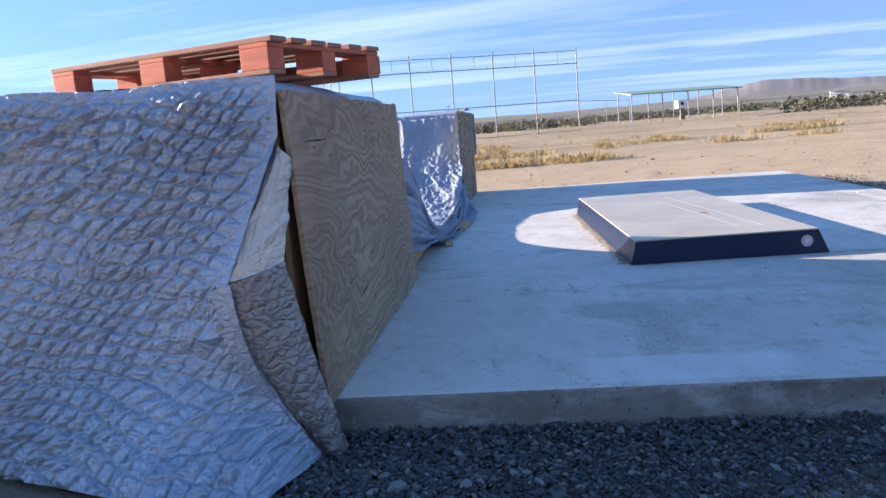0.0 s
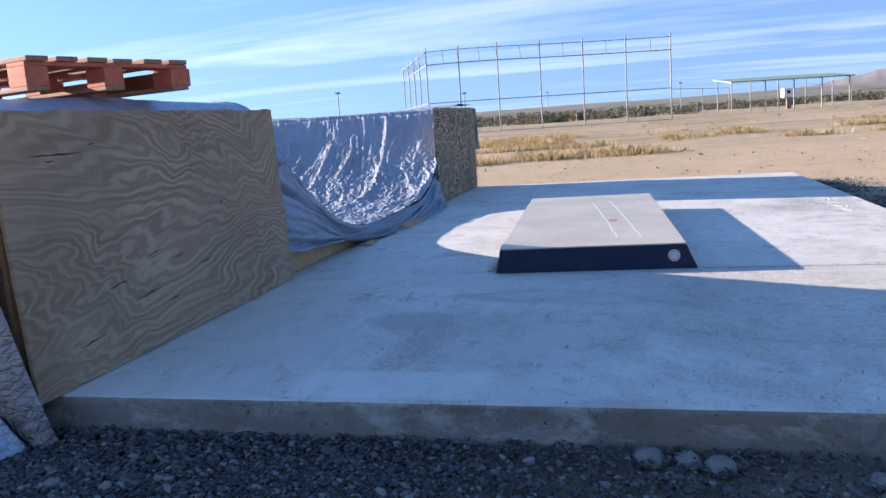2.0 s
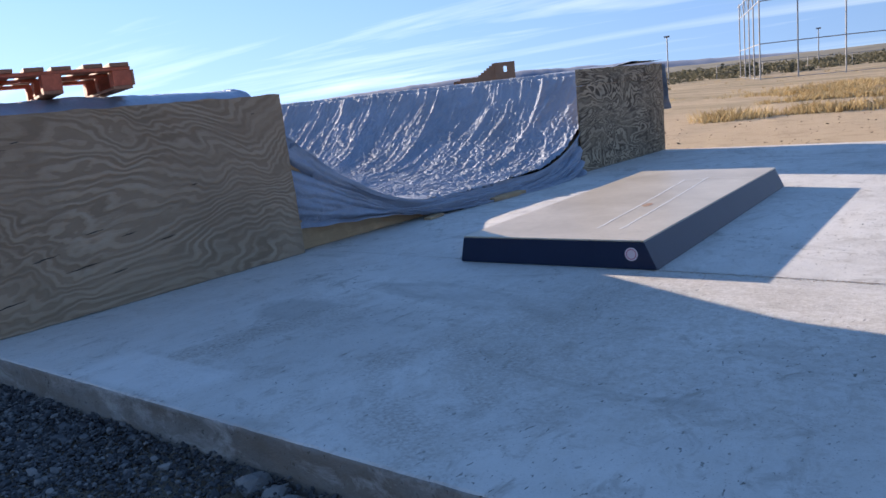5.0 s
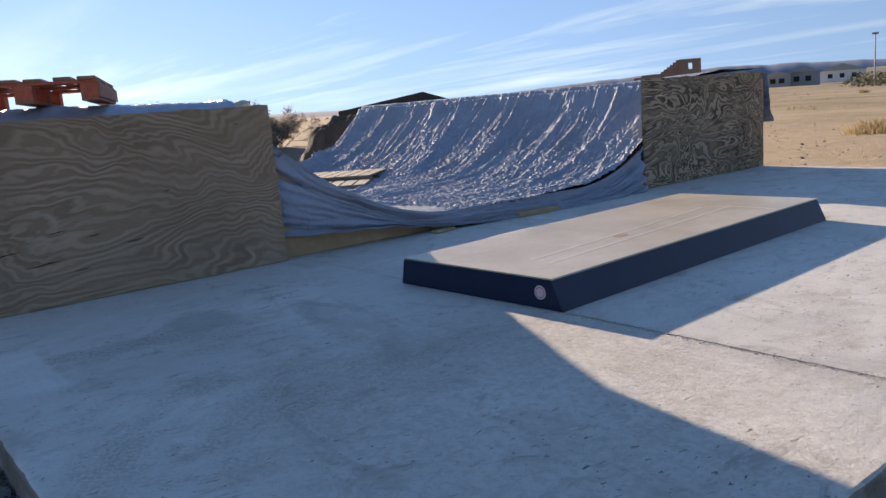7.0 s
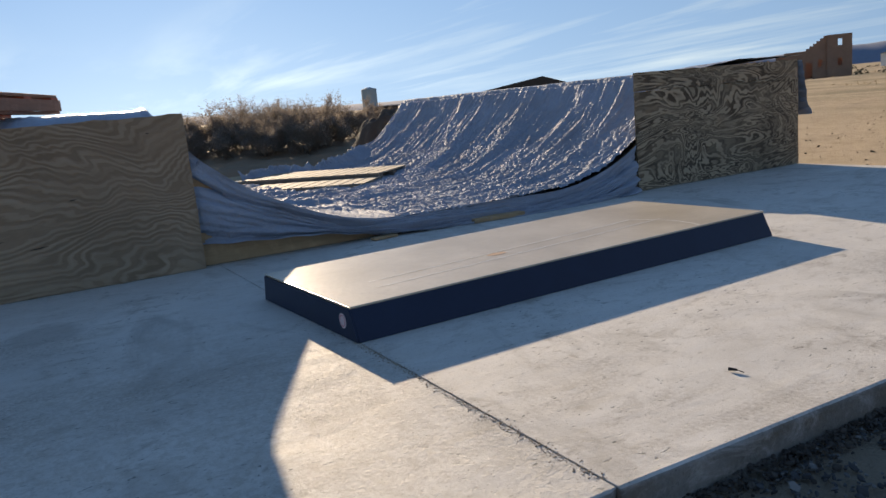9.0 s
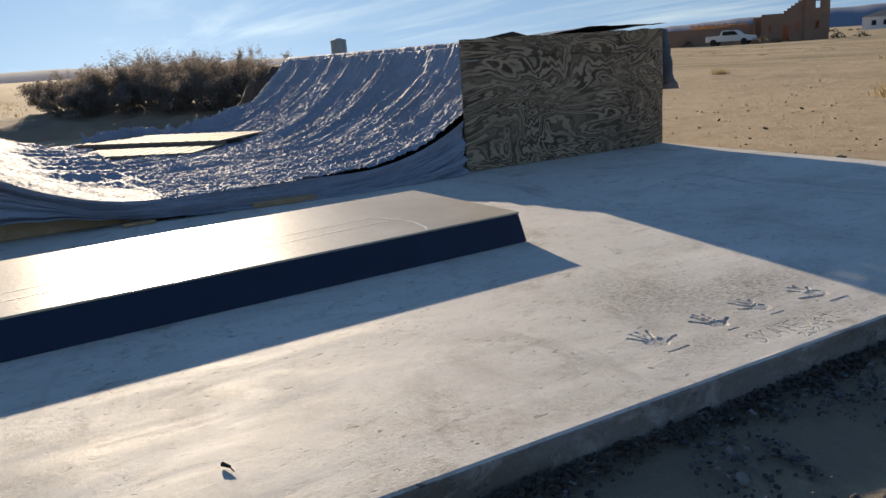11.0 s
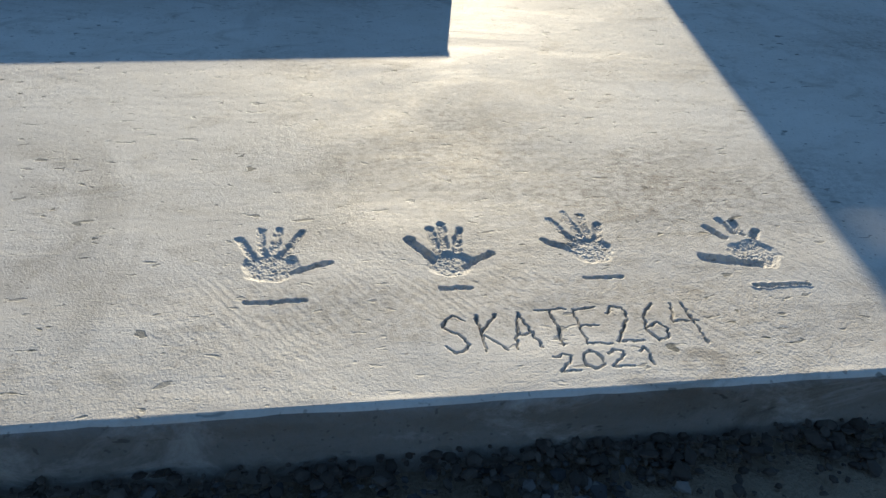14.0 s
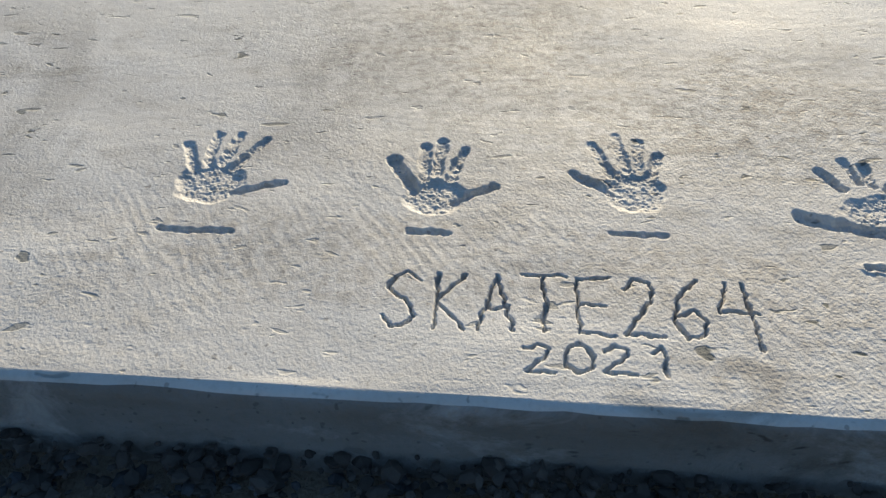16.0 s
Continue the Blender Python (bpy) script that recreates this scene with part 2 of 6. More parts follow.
def plywood_material(name, base, dark, pale, bands, rows, contrast, seed, swirl=1.2):
    """Rotary-cut veneer: contour-like grain that runs along y. bands: how much it swirls; rows: straight grain lines a metre."""
    m, nt, b = material(name)
    p = vmath(nt, "ADD", position(nt), (seed, seed * 2.3, seed * 0.7))
    q = scaled(nt, p, (1.0, 0.45, 1.0))
    warp = noise_node(nt, q, swirl, 4.0, 0.50, 0.9)
    ragged = noise_node(nt, scaled(nt, p, (1, 0.30, 1)), 26.0, 4, 0.65, 0.6)
    sep = nd(nt, "ShaderNodeSeparateXYZ", {0: p})
    phase = math_node(nt, "MULTIPLY_ADD", warp, bands, math_node(nt, "MULTIPLY", sep.outputs[2], rows))
    phase = math_node(nt, "MULTIPLY_ADD", ragged, 3.6, phase)
    wave = math_node(nt, "MULTIPLY_ADD", math_node(nt, "SINE", phase), 0.5, 0.5)
    slow = math_node(nt, "MULTIPLY_ADD", math_node(nt, "SINE", math_node(nt, "MULTIPLY", phase, 0.37)), 0.5, 0.5)
    fibre = noise_node(nt, scaled(nt, p, (1, 0.03, 1)), 150.0, 3, 0.6)
    blotch = noise_node(nt, scaled(nt, p, (1, 0.5, 1)), 3.2, 5, 0.65, 0.6)
    stain = noise_node(nt, scaled(nt, p, (1, 0.8, 0.8)), 1.4, 5, 0.65, 0.3)
    late = math_node(nt, "MULTIPLY", ramp(nt, wave, [(0.42, 0.0), (0.72, 1.0)]), math_node(nt, "MULTIPLY", ramp(nt, blotch, [(0.34, 0.25), (0.60, 1.0)]), contrast))
    col = mix(nt, math_node(nt, "MULTIPLY", ramp(nt, slow, [(0.35, 0.0), (0.9, 1.0)]), 0.55 * contrast), base, dark)
    col = mix(nt, late, col, dark)
    crest = math_node(nt, "MULTIPLY", ramp(nt, wave, [(0.05, 1.0), (0.22, 0.0)]), ramp(nt, blotch, [(0.42, 0.05), (0.66, 0.7)]))
    col = mix(nt, crest, col, pale)
    col = mix(nt, math_node(nt, "MULTIPLY", ramp(nt, stain, [(0.46, 0.0), (0.7, 1.0)]), 0.5), col, tuple(v * 0.8 for v in dark))
    col = mix(nt, math_node(nt, "MULTIPLY", fibre, 0.30), col, dark)
    h = math_node(nt, "ADD", math_node(nt, "MULTIPLY", wave, -0.9), math_node(nt, "ADD", math_node(nt, "MULTIPLY", fibre, 0.5), math_node(nt, "MULTIPLY", blotch, 1.2)))
    setin(nt, b, Base_Color=col, Roughness=0.85, Normal=bump(nt, h, 0.6, 0.005))
    b.inputs["Specular IOR Level"].default_value = 0.2
    return m


def tarp_material(name, clean, dirty, metal, rough, crisp=0.0, shine=0.3):
    m, nt, b = material(name)
    p = position(nt)
    band = nd(nt, "ShaderNodeTexWave", {"Vector": p, "Scale": 160.0, "Distortion": 1.0})
    band.wave_type, band.bands_direction = "BANDS", "DIAGONAL"
    weave = band.outputs["Fac"]
    dirt = noise_node(nt, p, 2.2, 6, 0.62, 0.6)
    fine = noise_node(nt, p, 34.0, 4, 0.6, 0.5)
    col = mix(nt, ramp(nt, dirt, [(0.35, 0.0), (0.72, 1.0)]), clean, dirty)
    col = mix(nt, math_node(nt, "MULTIPLY", ramp(nt, fine, [(0.55, 0.0), (0.8, 1.0)]), 0.3), col, (0.20, 0.185, 0.165))
    h = math_node(nt, "ADD", math_node(nt, "MULTIPLY", weave, 0.08), math_node(nt, "MULTIPLY", fine, 1.0))
    if crisp:   # sharp little creases between puffed cells
        bent = vmath(nt, "ADD", scaled(nt, p, (1.0, 1.0, 1.5), (0, radians(28), 0)), vmath(nt, "MULTIPLY", nd(nt, "ShaderNodeTexNoise", {"Vector": p, "Scale": 9.0, "Detail": 3.0}).outputs["Color"], (0.07, 0.07, 0.07)))
        cell = nd(nt, "ShaderNodeTexVoronoi", {"Vector": bent, "Scale": 24.0})
        cell.feature = "DISTANCE_TO_EDGE"
        puff = ramp(nt, cell.outputs["Distance"], [(0.0, 0.0), (0.05, 0.55), (0.22, 1.0)])
        h = math_node(nt, "ADD", h, math_node(nt, "MULTIPLY", puff, crisp))
    setin(nt, b, Base_Color=col, Metallic=metal, Roughness=ramp(nt, dirt, [(0.3, rough), (0.7, rough + 0.12)]), Normal=bump(nt, h, 0.45, 0.006))
    b.inputs["Specular IOR Level"].default_value = shine
    return m


def wood_material(name, base, dark, axis=1, rough=0.8):
    m, nt, b = material(name)
    co = nd(nt, "ShaderNodeTexCoord").outputs["Object"]
    rnd = nd(nt, "ShaderNodeObjectInfo").outputs["Random"]
    s = [9.0, 9.0, 9.0]
    s[axis] = 0.7
    q = scaled(nt, co, tuple(s))
    q = vmath(nt, "ADD", q, nd(nt, "ShaderNodeCombineXYZ", ins={0: math_node(nt, "MULTIPLY", rnd, 37.0), 1: 0.0, 2: 0.0}).outputs[0])
    g = noise_node(nt, q, 3.0, 5, 0.62, 0.8)
    wear = noise_node(nt, co, 7.0, 5, 0.65)
    col = mix(nt, ramp(nt, g, [(0.3, 0.0), (0.7, 1.0)]), base, dark)
    col = mix(nt, math_node(nt, "MULTIPLY", ramp(nt, wear, [(0.52, 0.0), (0.72, 1.0)]), 0.5), col, tuple(min(1, v * 1.35 + 0.03) for v in base))
    setin(nt, b, Base_Color=col, Roughness=rough, Normal=bump(nt, g, 0.4, 0.004))
    return m


def plain_material(name, base, second, scale=6.0, rough=0.7, metal=0.0, bump_h=0.003):
    m, nt, b = material(name)
    co = position(nt)
    n = noise_node(nt, co, scale, 6, 0.62, 0.3)
    f = noise_node(nt, co, scale * 14, 3, 0.6)
    col = mix(nt, ramp(nt, n, [(0.35, 0.0), (0.68, 1.0)]), base, second)
    col = mix(nt, math_node(nt, "MULTIPLY", ramp(nt, f, [(0.5, 0.0), (0.8, 1.0)]), 0.3), col, tuple(v * 0.6 for v in base))
    setin(nt, b, Base_Color=col, Roughness=rough, Metallic=metal, Normal=bump(nt, f, 0.35, bump_h))
    return m


def varied_material(name, stops, rough=0.9, thin=0.0):
    """For heaps of many small pieces: each island takes its own colour."""
    m, nt, b = material(name)
    r = nd(nt, "ShaderNodeNewGeometry").outputs["Random Per Island"]
    n = noise_node(nt, position(nt), 40.0, 3, 0.6)
    col = ramp(nt, r, stops)
    col = mix(nt, math_node(nt, "MULTIPLY", n, 0.5), col, stops[0][1])
    setin(nt, b, Base_Color=col, Roughness=rough)
    if thin:
        glow = nd(nt, "ShaderNodeBsdfTranslucent", {0: col})
        both = nd(nt, "ShaderNodeMixShader", {0: thin, 1: b.outputs[0], 2: glow.outputs[0]})
        nt.links.new(both.outputs[0], nt.nodes["Material Output"].inputs[0])
    return m


def ground_material():
    m, nt, b = material("desert_dirt")
    p = position(nt)
    huge = noise_node(nt, p, 0.035, 5, 0.6, 0.5)
    big = noise_node(nt, scaled(nt, p, (0.4, 1.0, 1.0)), 0.22, 5, 0.6, 0.6)
    mid = noise_node(nt, p, 2.2, 6, 0.68, 0.4)
    fine = noise_node(nt, p, 26.0, 5, 0.7)
    grit = noise_node(nt, p, 120.0, 2, 0.6)
    col = mix(nt, ramp(nt, huge, [(0.35, 0.0), (0.65, 1.0)]), (0.52, 0.405, 0.268), (0.44, 0.345, 0.232))
    col = mix(nt, math_node(nt, "MULTIPLY", ramp(nt, big, [(0.42, 0.0), (0.66, 1.0)]), 0.5), col, (0.44, 0.335, 0.225))
    col = mix(nt, math_node(nt, "MULTIPLY", ramp(nt, mid, [(0.5, 0.0), (0.72, 1.0)]), 0.5), col, (0.28, 0.205, 0.125))
    col = mix(nt, math_node(nt, "MULTIPLY", ramp(nt, fine, [(0.55, 0.0), (0.8, 1.0)]), 0.4), col, (0.16, 0.12, 0.085))
    far = nd(nt, "ShaderNodeSeparateXYZ", ins={0: p}).outputs[1]
    weeds = math_node(nt, "MULTIPLY", ramp(nt, noise_node(nt, scaled(nt, p, (0.35, 1.0, 1.0)), 0.28, 7, 0.72, 0.4), [(0.44, 0.0), (0.60, 1.0)]), ramp(nt, math_node(nt, "MULTIPLY", far, 0.01), [(0.17, 0.0), (0.30, 0.75)]))
    col = mix(nt, weeds, col, (0.235, 0.205, 0.125))
    # crushed rock and dark grit lie thick beside the slab
    sep = nd(nt, "ShaderNodeSeparateXYZ", ins={0: p})
    dx = math_node(nt, "ABSOLUTE", math_node(nt, "ADD", sep.outputs[0], 0.8))
    dy = math_node(nt, "ABSOLUTE", math_node(nt, "ADD", sep.outputs[1], -4.4))
    d = math_node(nt, "MAXIMUM", math_node(nt, "ADD", dx, -5.15), math_node(nt, "ADD", dy, -4.35))
    d = math_node(nt, "ADD", d, math_node(nt, "MULTIPLY", math_node(nt, "ADD", noise_node(nt, p, 2.6, 4, 0.6), -0.5), 1.6))
    near = ramp(nt, d, [(0.45, 1.0), (1.0, 0.0)])
    col = mix(nt, math_node(nt, "MULTIPLY", near, 0.75), col, mix(nt, grit, (0.10, 0.085, 0.072), (0.23, 0.195, 0.16)))
    h = math_node(nt, "ADD", math_node(nt, "MULTIPLY", mid, 1.2), math_node(nt, "ADD", math_node(nt, "MULTIPLY", fine, 0.5), math_node(nt, "MULTIPLY", grit, 0.25)))
    setin(nt, b, Base_Color=col, Roughness=0.95, Normal=bump(nt, h, 0.9, 0.03))
    b.inputs["Specular IOR Level"].default_value = 0.1
    return m


CONCRETE = concrete_material("trowelled_concrete", 1.0)
# Side faces: stained formed concrete, with their shade also put in as 0.38 tone.
CONCRETE_EDGE = concrete_material("darkened_edge_concrete", 0.38, True)
PLY_NEAR = plywood_material("weathered_plywood_near", (0.40, 0.295, 0.20), (0.205, 0.14, 0.088), (0.47, 0.37, 0.265), 165.0, 125.0, 0.62, 3.1, 1.25)
PLY_FAR = plywood_material("weathered_plywood_far", (0.47, 0.36, 0.24), (0.085, 0.06, 0.04), (0.52, 0.415, 0.29), 170.0, 70.0, 0.95, 8.4, 2.2)
PLY_NEW = wood_material("clean_plywood", (0.46, 0.31, 0.17), (0.36, 0.23, 0.12), 1)
RAMP_SKIN = plain_material("ramp_skin", (0.10, 0.08, 0.06), (0.07, 0.055, 0.045), 3.0, 0.8)
TARP = tarp_material("silver_tarp", (0.43, 0.485, 0.58), (0.34, 0.37, 0.43), 0.5, 0.34, 1.0)
# Silver-white underside; the warm bounced sun on the upper flap is in its colour.
TARP_BOUNCE_LIT = tarp_material("bounce_lit_underside", (0.66, 0.62, 0.56), (0.52, 0.49, 0.45), 0.25, 0.42, 1.0)
TARP_BRONZE = tarp_material("bronze_tarp_underside", (0.33, 0.30, 0.285), (0.20, 0.175, 0.165), 0.55, 0.36, 1.6)
TARP_BLUE = tarp_material("blue_grey_tarp", (0.34, 0.385, 0.47), (0.27, 0.30, 0.355), 0.0, 0.62, 1.2, 0.09)
PALLET_RED = wood_material("red_painted_wood", (0.55, 0.14, 0.075), (0.36, 0.095, 0.05), 0)
PALLET_BROWN = wood_material("red_brown_board", (0.36, 0.17, 0.10), (0.24, 0.115, 0.07), 0)
PAD_TOP = plain_material("pad_top_sheet", (0.44, 0.375, 0.275), (0.57, 0.50, 0.39), 2.4, 0.34)
PAD_SIDE = plain_material("pad_side_paint", (0.003, 0.011, 0.040), (0.006, 0.016, 0.050), 4.0, 0.36, 0.0, 0.0004)
PAD_SIDE.node_tree.nodes["Principled BSDF"].inputs["Specular IOR Level"].default_value = 0.4
RUST = plain_material("rust_stain", (0.36, 0.20, 0.11), (0.45, 0.30, 0.19), 60.0, 0.6, 0.0, 0.0002)
WHITE_LINE = plain_material("scuffed_white", (0.85, 0.82, 0.76), (0.70, 0.66, 0.60), 30.0, 0.40, 0.0, 0.0001)
STICKER_A = plain_material("sticker_pale", (0.72, 0.58, 0.60), (0.66, 0.54, 0.56), 30.0, 0.5)
STICKER_B = plain_material("sticker_red", (0.45, 0.12, 0.16), (0.5, 0.16, 0.2), 30.0, 0.5)
GALV = plain_material("galvanised_steel", (0.30, 0.31, 0.325), (0.24, 0.25, 0.26), 3.0, 0.55, 0.5)
GREEN_ROOF = plain_material("pale_green_roof", (0.26, 0.38, 0.29), (0.22, 0.32, 0.25), 1.0, 0.9)
BENCH_WOOD = plain_material("bench_wood", (0.22, 0.18, 0.14), (0.15, 0.125, 0.10), 3.0, 0.85)
DIRT = ground_material()
STONES = varied_material("crushed_rock", [(0.0, (0.032, 0.034, 0.038)), (0.5, (0.08, 0.082, 0.088)), (0.85, (0.165, 0.162, 0.158)), (1.0, (0.30, 0.285, 0.27))])
STRAW = varied_material("dry_straw", [(0.0, (0.30, 0.215, 0.10)), (0.5, (0.46, 0.35, 0.18)), (1.0, (0.58, 0.47, 0.27))], 0.9, 0.35)
SAGE = varied_material("sage_leaf", [(0.0, (0.08, 0.08, 0.052)), (0.5, (0.125, 0.12, 0.08)), (1.0, (0.19, 0.175, 0.125))], 0.9, 0.3)
SAND_CRUMB = varied_material("sand_crumb", [(0.0, (0.26, 0.20, 0.14)), (0.5, (0.38, 0.31, 0.23)), (1.0, (0.50, 0.44, 0.36))])
TWIG = varied_material("dry_twig", [(0.0, (0.19, 0.165, 0.145)), (0.5, (0.29, 0.25, 0.215)), (1.0, (0.42, 0.365, 0.31))], 0.9, 0.5)
BRICK = plain_material("far_brick_wall", (0.33, 0.20, 0.135), (0.27, 0.16, 0.11), 0.8, 0.9)
GREY_WALL = plain_material("far_grey_wall", (0.36, 0.36, 0.35), (0.30, 0.30, 0.30), 0.5, 0.85)
TANK_BLUE = plain_material("tank_paint", (0.33, 0.40, 0.42), (0.27, 0.33, 0.36), 0.7, 0.6)
DARK = plain_material("dark_roof", (0.07, 0.055, 0.045), (0.05, 0.04, 0.033), 1.0, 0.9)
WHITE_PAINT = plain_material("white_paint", (0.75, 0.75, 0.74), (0.68, 0.68, 0.67), 1.0, 0.6)
HILL = plain_material("far_hill", (0.22, 0.20, 0.15), (0.125, 0.125, 0.10), 0.035, 1.0)
MESA = plain_material("far_mesa", (0.215, 0.205, 0.21), (0.165, 0.16, 0.17), 0.01, 1.0)
# The blue haze of distance is mixed into this rock colour.
HILL_FAR = plain_material("haze_tinted_range", (0.20, 0.24, 0.32), (0.18, 0.22, 0.30), 0.004, 1.0)
HOLE = plain_material("open_doorway", (0.03, 0.028, 0.025), (0.02, 0.02, 0.02), 1.0, 0.95)
MOUND = plain_material("mound_dirt", (0.11, 0.09, 0.07), (0.07, 0.058, 0.047), 3.0, 0.95, 0.0, 0.03)


# ---- building helpers ----
def mesh_object(name, verts, faces, mat, parent=None, label="", smooth=False):
    me = bpy.data.meshes.new(name)
    me.from_pydata([tuple(v) for v in verts], [], [tuple(f) for f in faces])
    me.materials.append(mat)
    if smooth:
        me.polygons.foreach_set("use_smooth", [True] * len(me.polygons))
    me.update()
    ob = new(name, me)
    if parent:
        ob.parent = parent
    if label:
        ob["label"] = label
    return ob


def part(name, bm, mat, parent=None, label="", smooth=False):
    me = bpy.data.meshes.new(name)
    bmesh.ops.recalc_face_normals(bm, faces=bm.faces)
    bm.to_mesh(me)
    bm.free()
    me.materials.append(mat)
    if smooth:
        me.polygons.foreach_set("use_smooth", [True] * len(me.polygons))
    ob = new(name, me)
    if parent:
        ob.parent = parent
    if label:
        ob["label"] = label
    return ob


def box_bm(x0, x1, y0, y1, z0, z1, bevel=0.0):
    bm = bmesh.new()
    bmesh.ops.create_cube(bm, size=1.0)
    for v in bm.verts:
        v.co = Vector((x0 + (v.co.x + 0.5) * (x1 - x0), y0 + (v.co.y + 0.5) * (y1 - y0), z0 + (v.co.z + 0.5) * (z1 - z0)))
    if bevel:
        bmesh.ops.bevel(bm, geom=bm.edges[:], offset=bevel, segments=2, affect="EDGES", profile=0.6)
    return bm


def prism_bm(profile, x0, x1, plane="yz"):
    """A closed outline in (y, z) drawn out along x (or (x, z) along y)."""
    bm = bmesh.new()
    put = (lambda a, b, w: (w, a, b)) if plane == "yz" else (lambda a, b, w: (a, w, b))
    lo = [bm.verts.new(put(a, b, x0)) for a, b in profile]
    hi = [bm.verts.new(put(a, b, x1)) for a, b in profile]
    bm.faces.new(lo)
    bm.faces.new(hi[::-1])
    for i in range(len(profile)):
        j = (i + 1) % len(profile)
        bm.faces.new((lo[i], lo[j], hi[j], hi[i]))
    return bm


def tube_bm(a, b, r, seg=8, r2=None, bm=None):
    bm = bm or bmesh.new()
    a, b = Vector(a), Vector(b)
    m = Matrix.Translation((a + b) / 2) @ (b - a).to_track_quat("Z", "Y").to_matrix().to_4x4()
    bmesh.ops.create_cone(bm, cap_ends=True, segments=seg, radius1=r, radius2=r if r2 is None else r2, depth=(b - a).length, matrix=m)
    return bm


def thing(name, at=(0, 0, 0), turn=0.0, **tags):
    ob = new(name)
    ob.empty_display_size = 0.1
    ob.matrix_world = pose(*at, 0, 0, turn)
    return tagged(ob, **tags)


rng = np.random.default_rng(7)
TABLE = rng.permutation(256)
ANGLE = rng.uniform(0, 2 * np.pi, 256)


def perlin(x, y, seed=0):
    x, y = np.asarray(x, float), np.asarray(y, float)
    xi, yi = np.floor(x).astype(int), np.floor(y).astype(int)
    xf, yf = x - xi, y - yi
    u, v = xf * xf * xf * (xf * (xf * 6 - 15) + 10), yf * yf * yf * (yf * (yf * 6 - 15) + 10)

    def corner(dx, dy):
        a = ANGLE[TABLE[(TABLE[(xi + dx + seed * 17) % 256] + yi + dy) % 256]]
        return np.cos(a) * (xf - dx) + np.sin(a) * (yf - dy)
    top = corner(0, 0) * (1 - u) + corner(1, 0) * u
    low = corner(0, 1) * (1 - u) + corner(1, 1) * u
    return (top * (1 - v) + low * v) * 1.4


def ridged(x, y, seed=0):
    return 1 - 2 * np.abs(perlin(x, y, seed))


def sheet(name, P, mat, parent=None, label="", wrinkle=None):
    """A cloth from an (n, m, 3) array of points, pushed along its normals by the wrinkle array."""
    n, m = P.shape[:2]
    if wrinkle is not None:
        du, dv = np.gradient(P, axis=0), np.gradient(P, axis=1)
        N = np.cross(du, dv)
        N /= np.linalg.norm(N, axis=2, keepdims=True) + 1e-9
        P = P + N * wrinkle[..., None]
    idx = np.arange(n * m).reshape(n, m)
    faces = np.stack([idx[:-1, :-1], idx[1:, :-1], idx[1:, 1:], idx[:-1, 1:]], axis=-1).reshape(-1, 4)
    return mesh_object(name, P.reshape(-1, 3).tolist(), faces.tolist(), mat, parent, label, True)


def lerp(a, b, t):
    return a + (b - a) * t


def curve_at(stops, t):
    """Piecewise linear values through stops [(t, value), ...]."""
    return np.interp(t, [s[0] for s in stops], [s[1] for s in stops])


# ---- ground and distance ----
GROUND = -0.16


def ground_rise(x, y):
    """Soil lies higher against the slab's long outer side."""
    x, y = np.asarray(x, float), np.asarray(y, float)
    return 0.058 * np.clip((x - 4.0) / 0.25, 0, 1) * np.clip((5.6 - x) / 1.0, 0, 1) * np.clip((y - 1.2) / 1.8, 0, 1) * np.clip((10.5 - y) / 2.0, 0, 1)


def build_ground():
    near = np.linspace(-12, 14, 105)
    xs = np.concatenate([-np.geomspace(3500, 12.6, 40), near, np.geomspace(14.6, 3500, 40)])
    ys = np.concatenate([-np.geomspace(3500, 8.6, 30), np.linspace(-8, 30, 130), np.geomspace(31, 3500, 46)])
    X, Y = np.meshgrid(xs, ys, indexing="ij")
    R = np.hypot(X, Y - 4)
    Z = GROUND + 0.02 * perlin(X * 1.3, Y * 1.3, 1) + 0.05 * perlin(X * 0.3, Y * 0.3, 2) * np.clip((R - 7) / 10, 0, 1)
    Z += 0.35 * perlin(X * 0.04, Y * 0.04, 3) * np.clip((R - 25) / 60, 0, 1)
    Z += ground_rise(X, Y) - 0.02
    ob = sheet("ground", np.stack([X, Y, Z], -1), DIRT)
    tagged(ob, "dry sandy desert dirt with scattered grit and wheel marks", "ground", kind="structure")


build_ground()


def polar(az, dist, z=GROUND):
    """A place by its bearing (degrees from +y towards -x) and distance from the middle of the walk."""
    return Vector((4.5 - dist * math.sin(radians(az)), -0.5 + dist * math.cos(radians(az)), z))


def ridge(name, az0, az1, dist, heights, mat, label, deep=300.0, seed=1):
    n, m = 160, 8
    P = np.zeros((n, m, 3))
    for i in range(n):
        t = i / (n - 1)
        az = lerp(az0, az1, t)
        h = float(curve_at(heights, t)) + dist * 0.0012 * float(perlin(t * 22, 0.5, seed)) + dist * 0.0005 * float(perlin(t * 80, 0.5, seed + 1))
        for j in range(m):
            s = j / (m - 1)
            p = polar(az, dist + deep * s)
            P[i, j] = (p.x, p.y, GROUND - 1 + max(h, 0) * math.sin(min(1, s * 1.6) * math.pi / 2) ** 0.8)
    ob = sheet(name, P, mat)
    tagged(ob, label, "hills", kind="structure")


ridge("backdrop_plain", -60, 25, 900, [(0, 4), (0.3, 12), (0.6, 14), (1, 9)], HILL, "low brown desert rise behind the ball field", seed=3)
ridge("backdrop_mesa", -34, -8, 2200, [(0, 22), (0.25, 40), (0.5, 52), (0.62, 66), (0.70, 64), (0.82, 40), (1, 22)], MESA, "flat-topped mesa far across the desert", seed=5)
ridge("backdrop_range", 8, 48, 2600, [(0, 18), (0.3, 40), (0.6, 62), (0.8, 50), (1, 25)], HILL_FAR, "mountain range tinted blue for haze", seed=8)
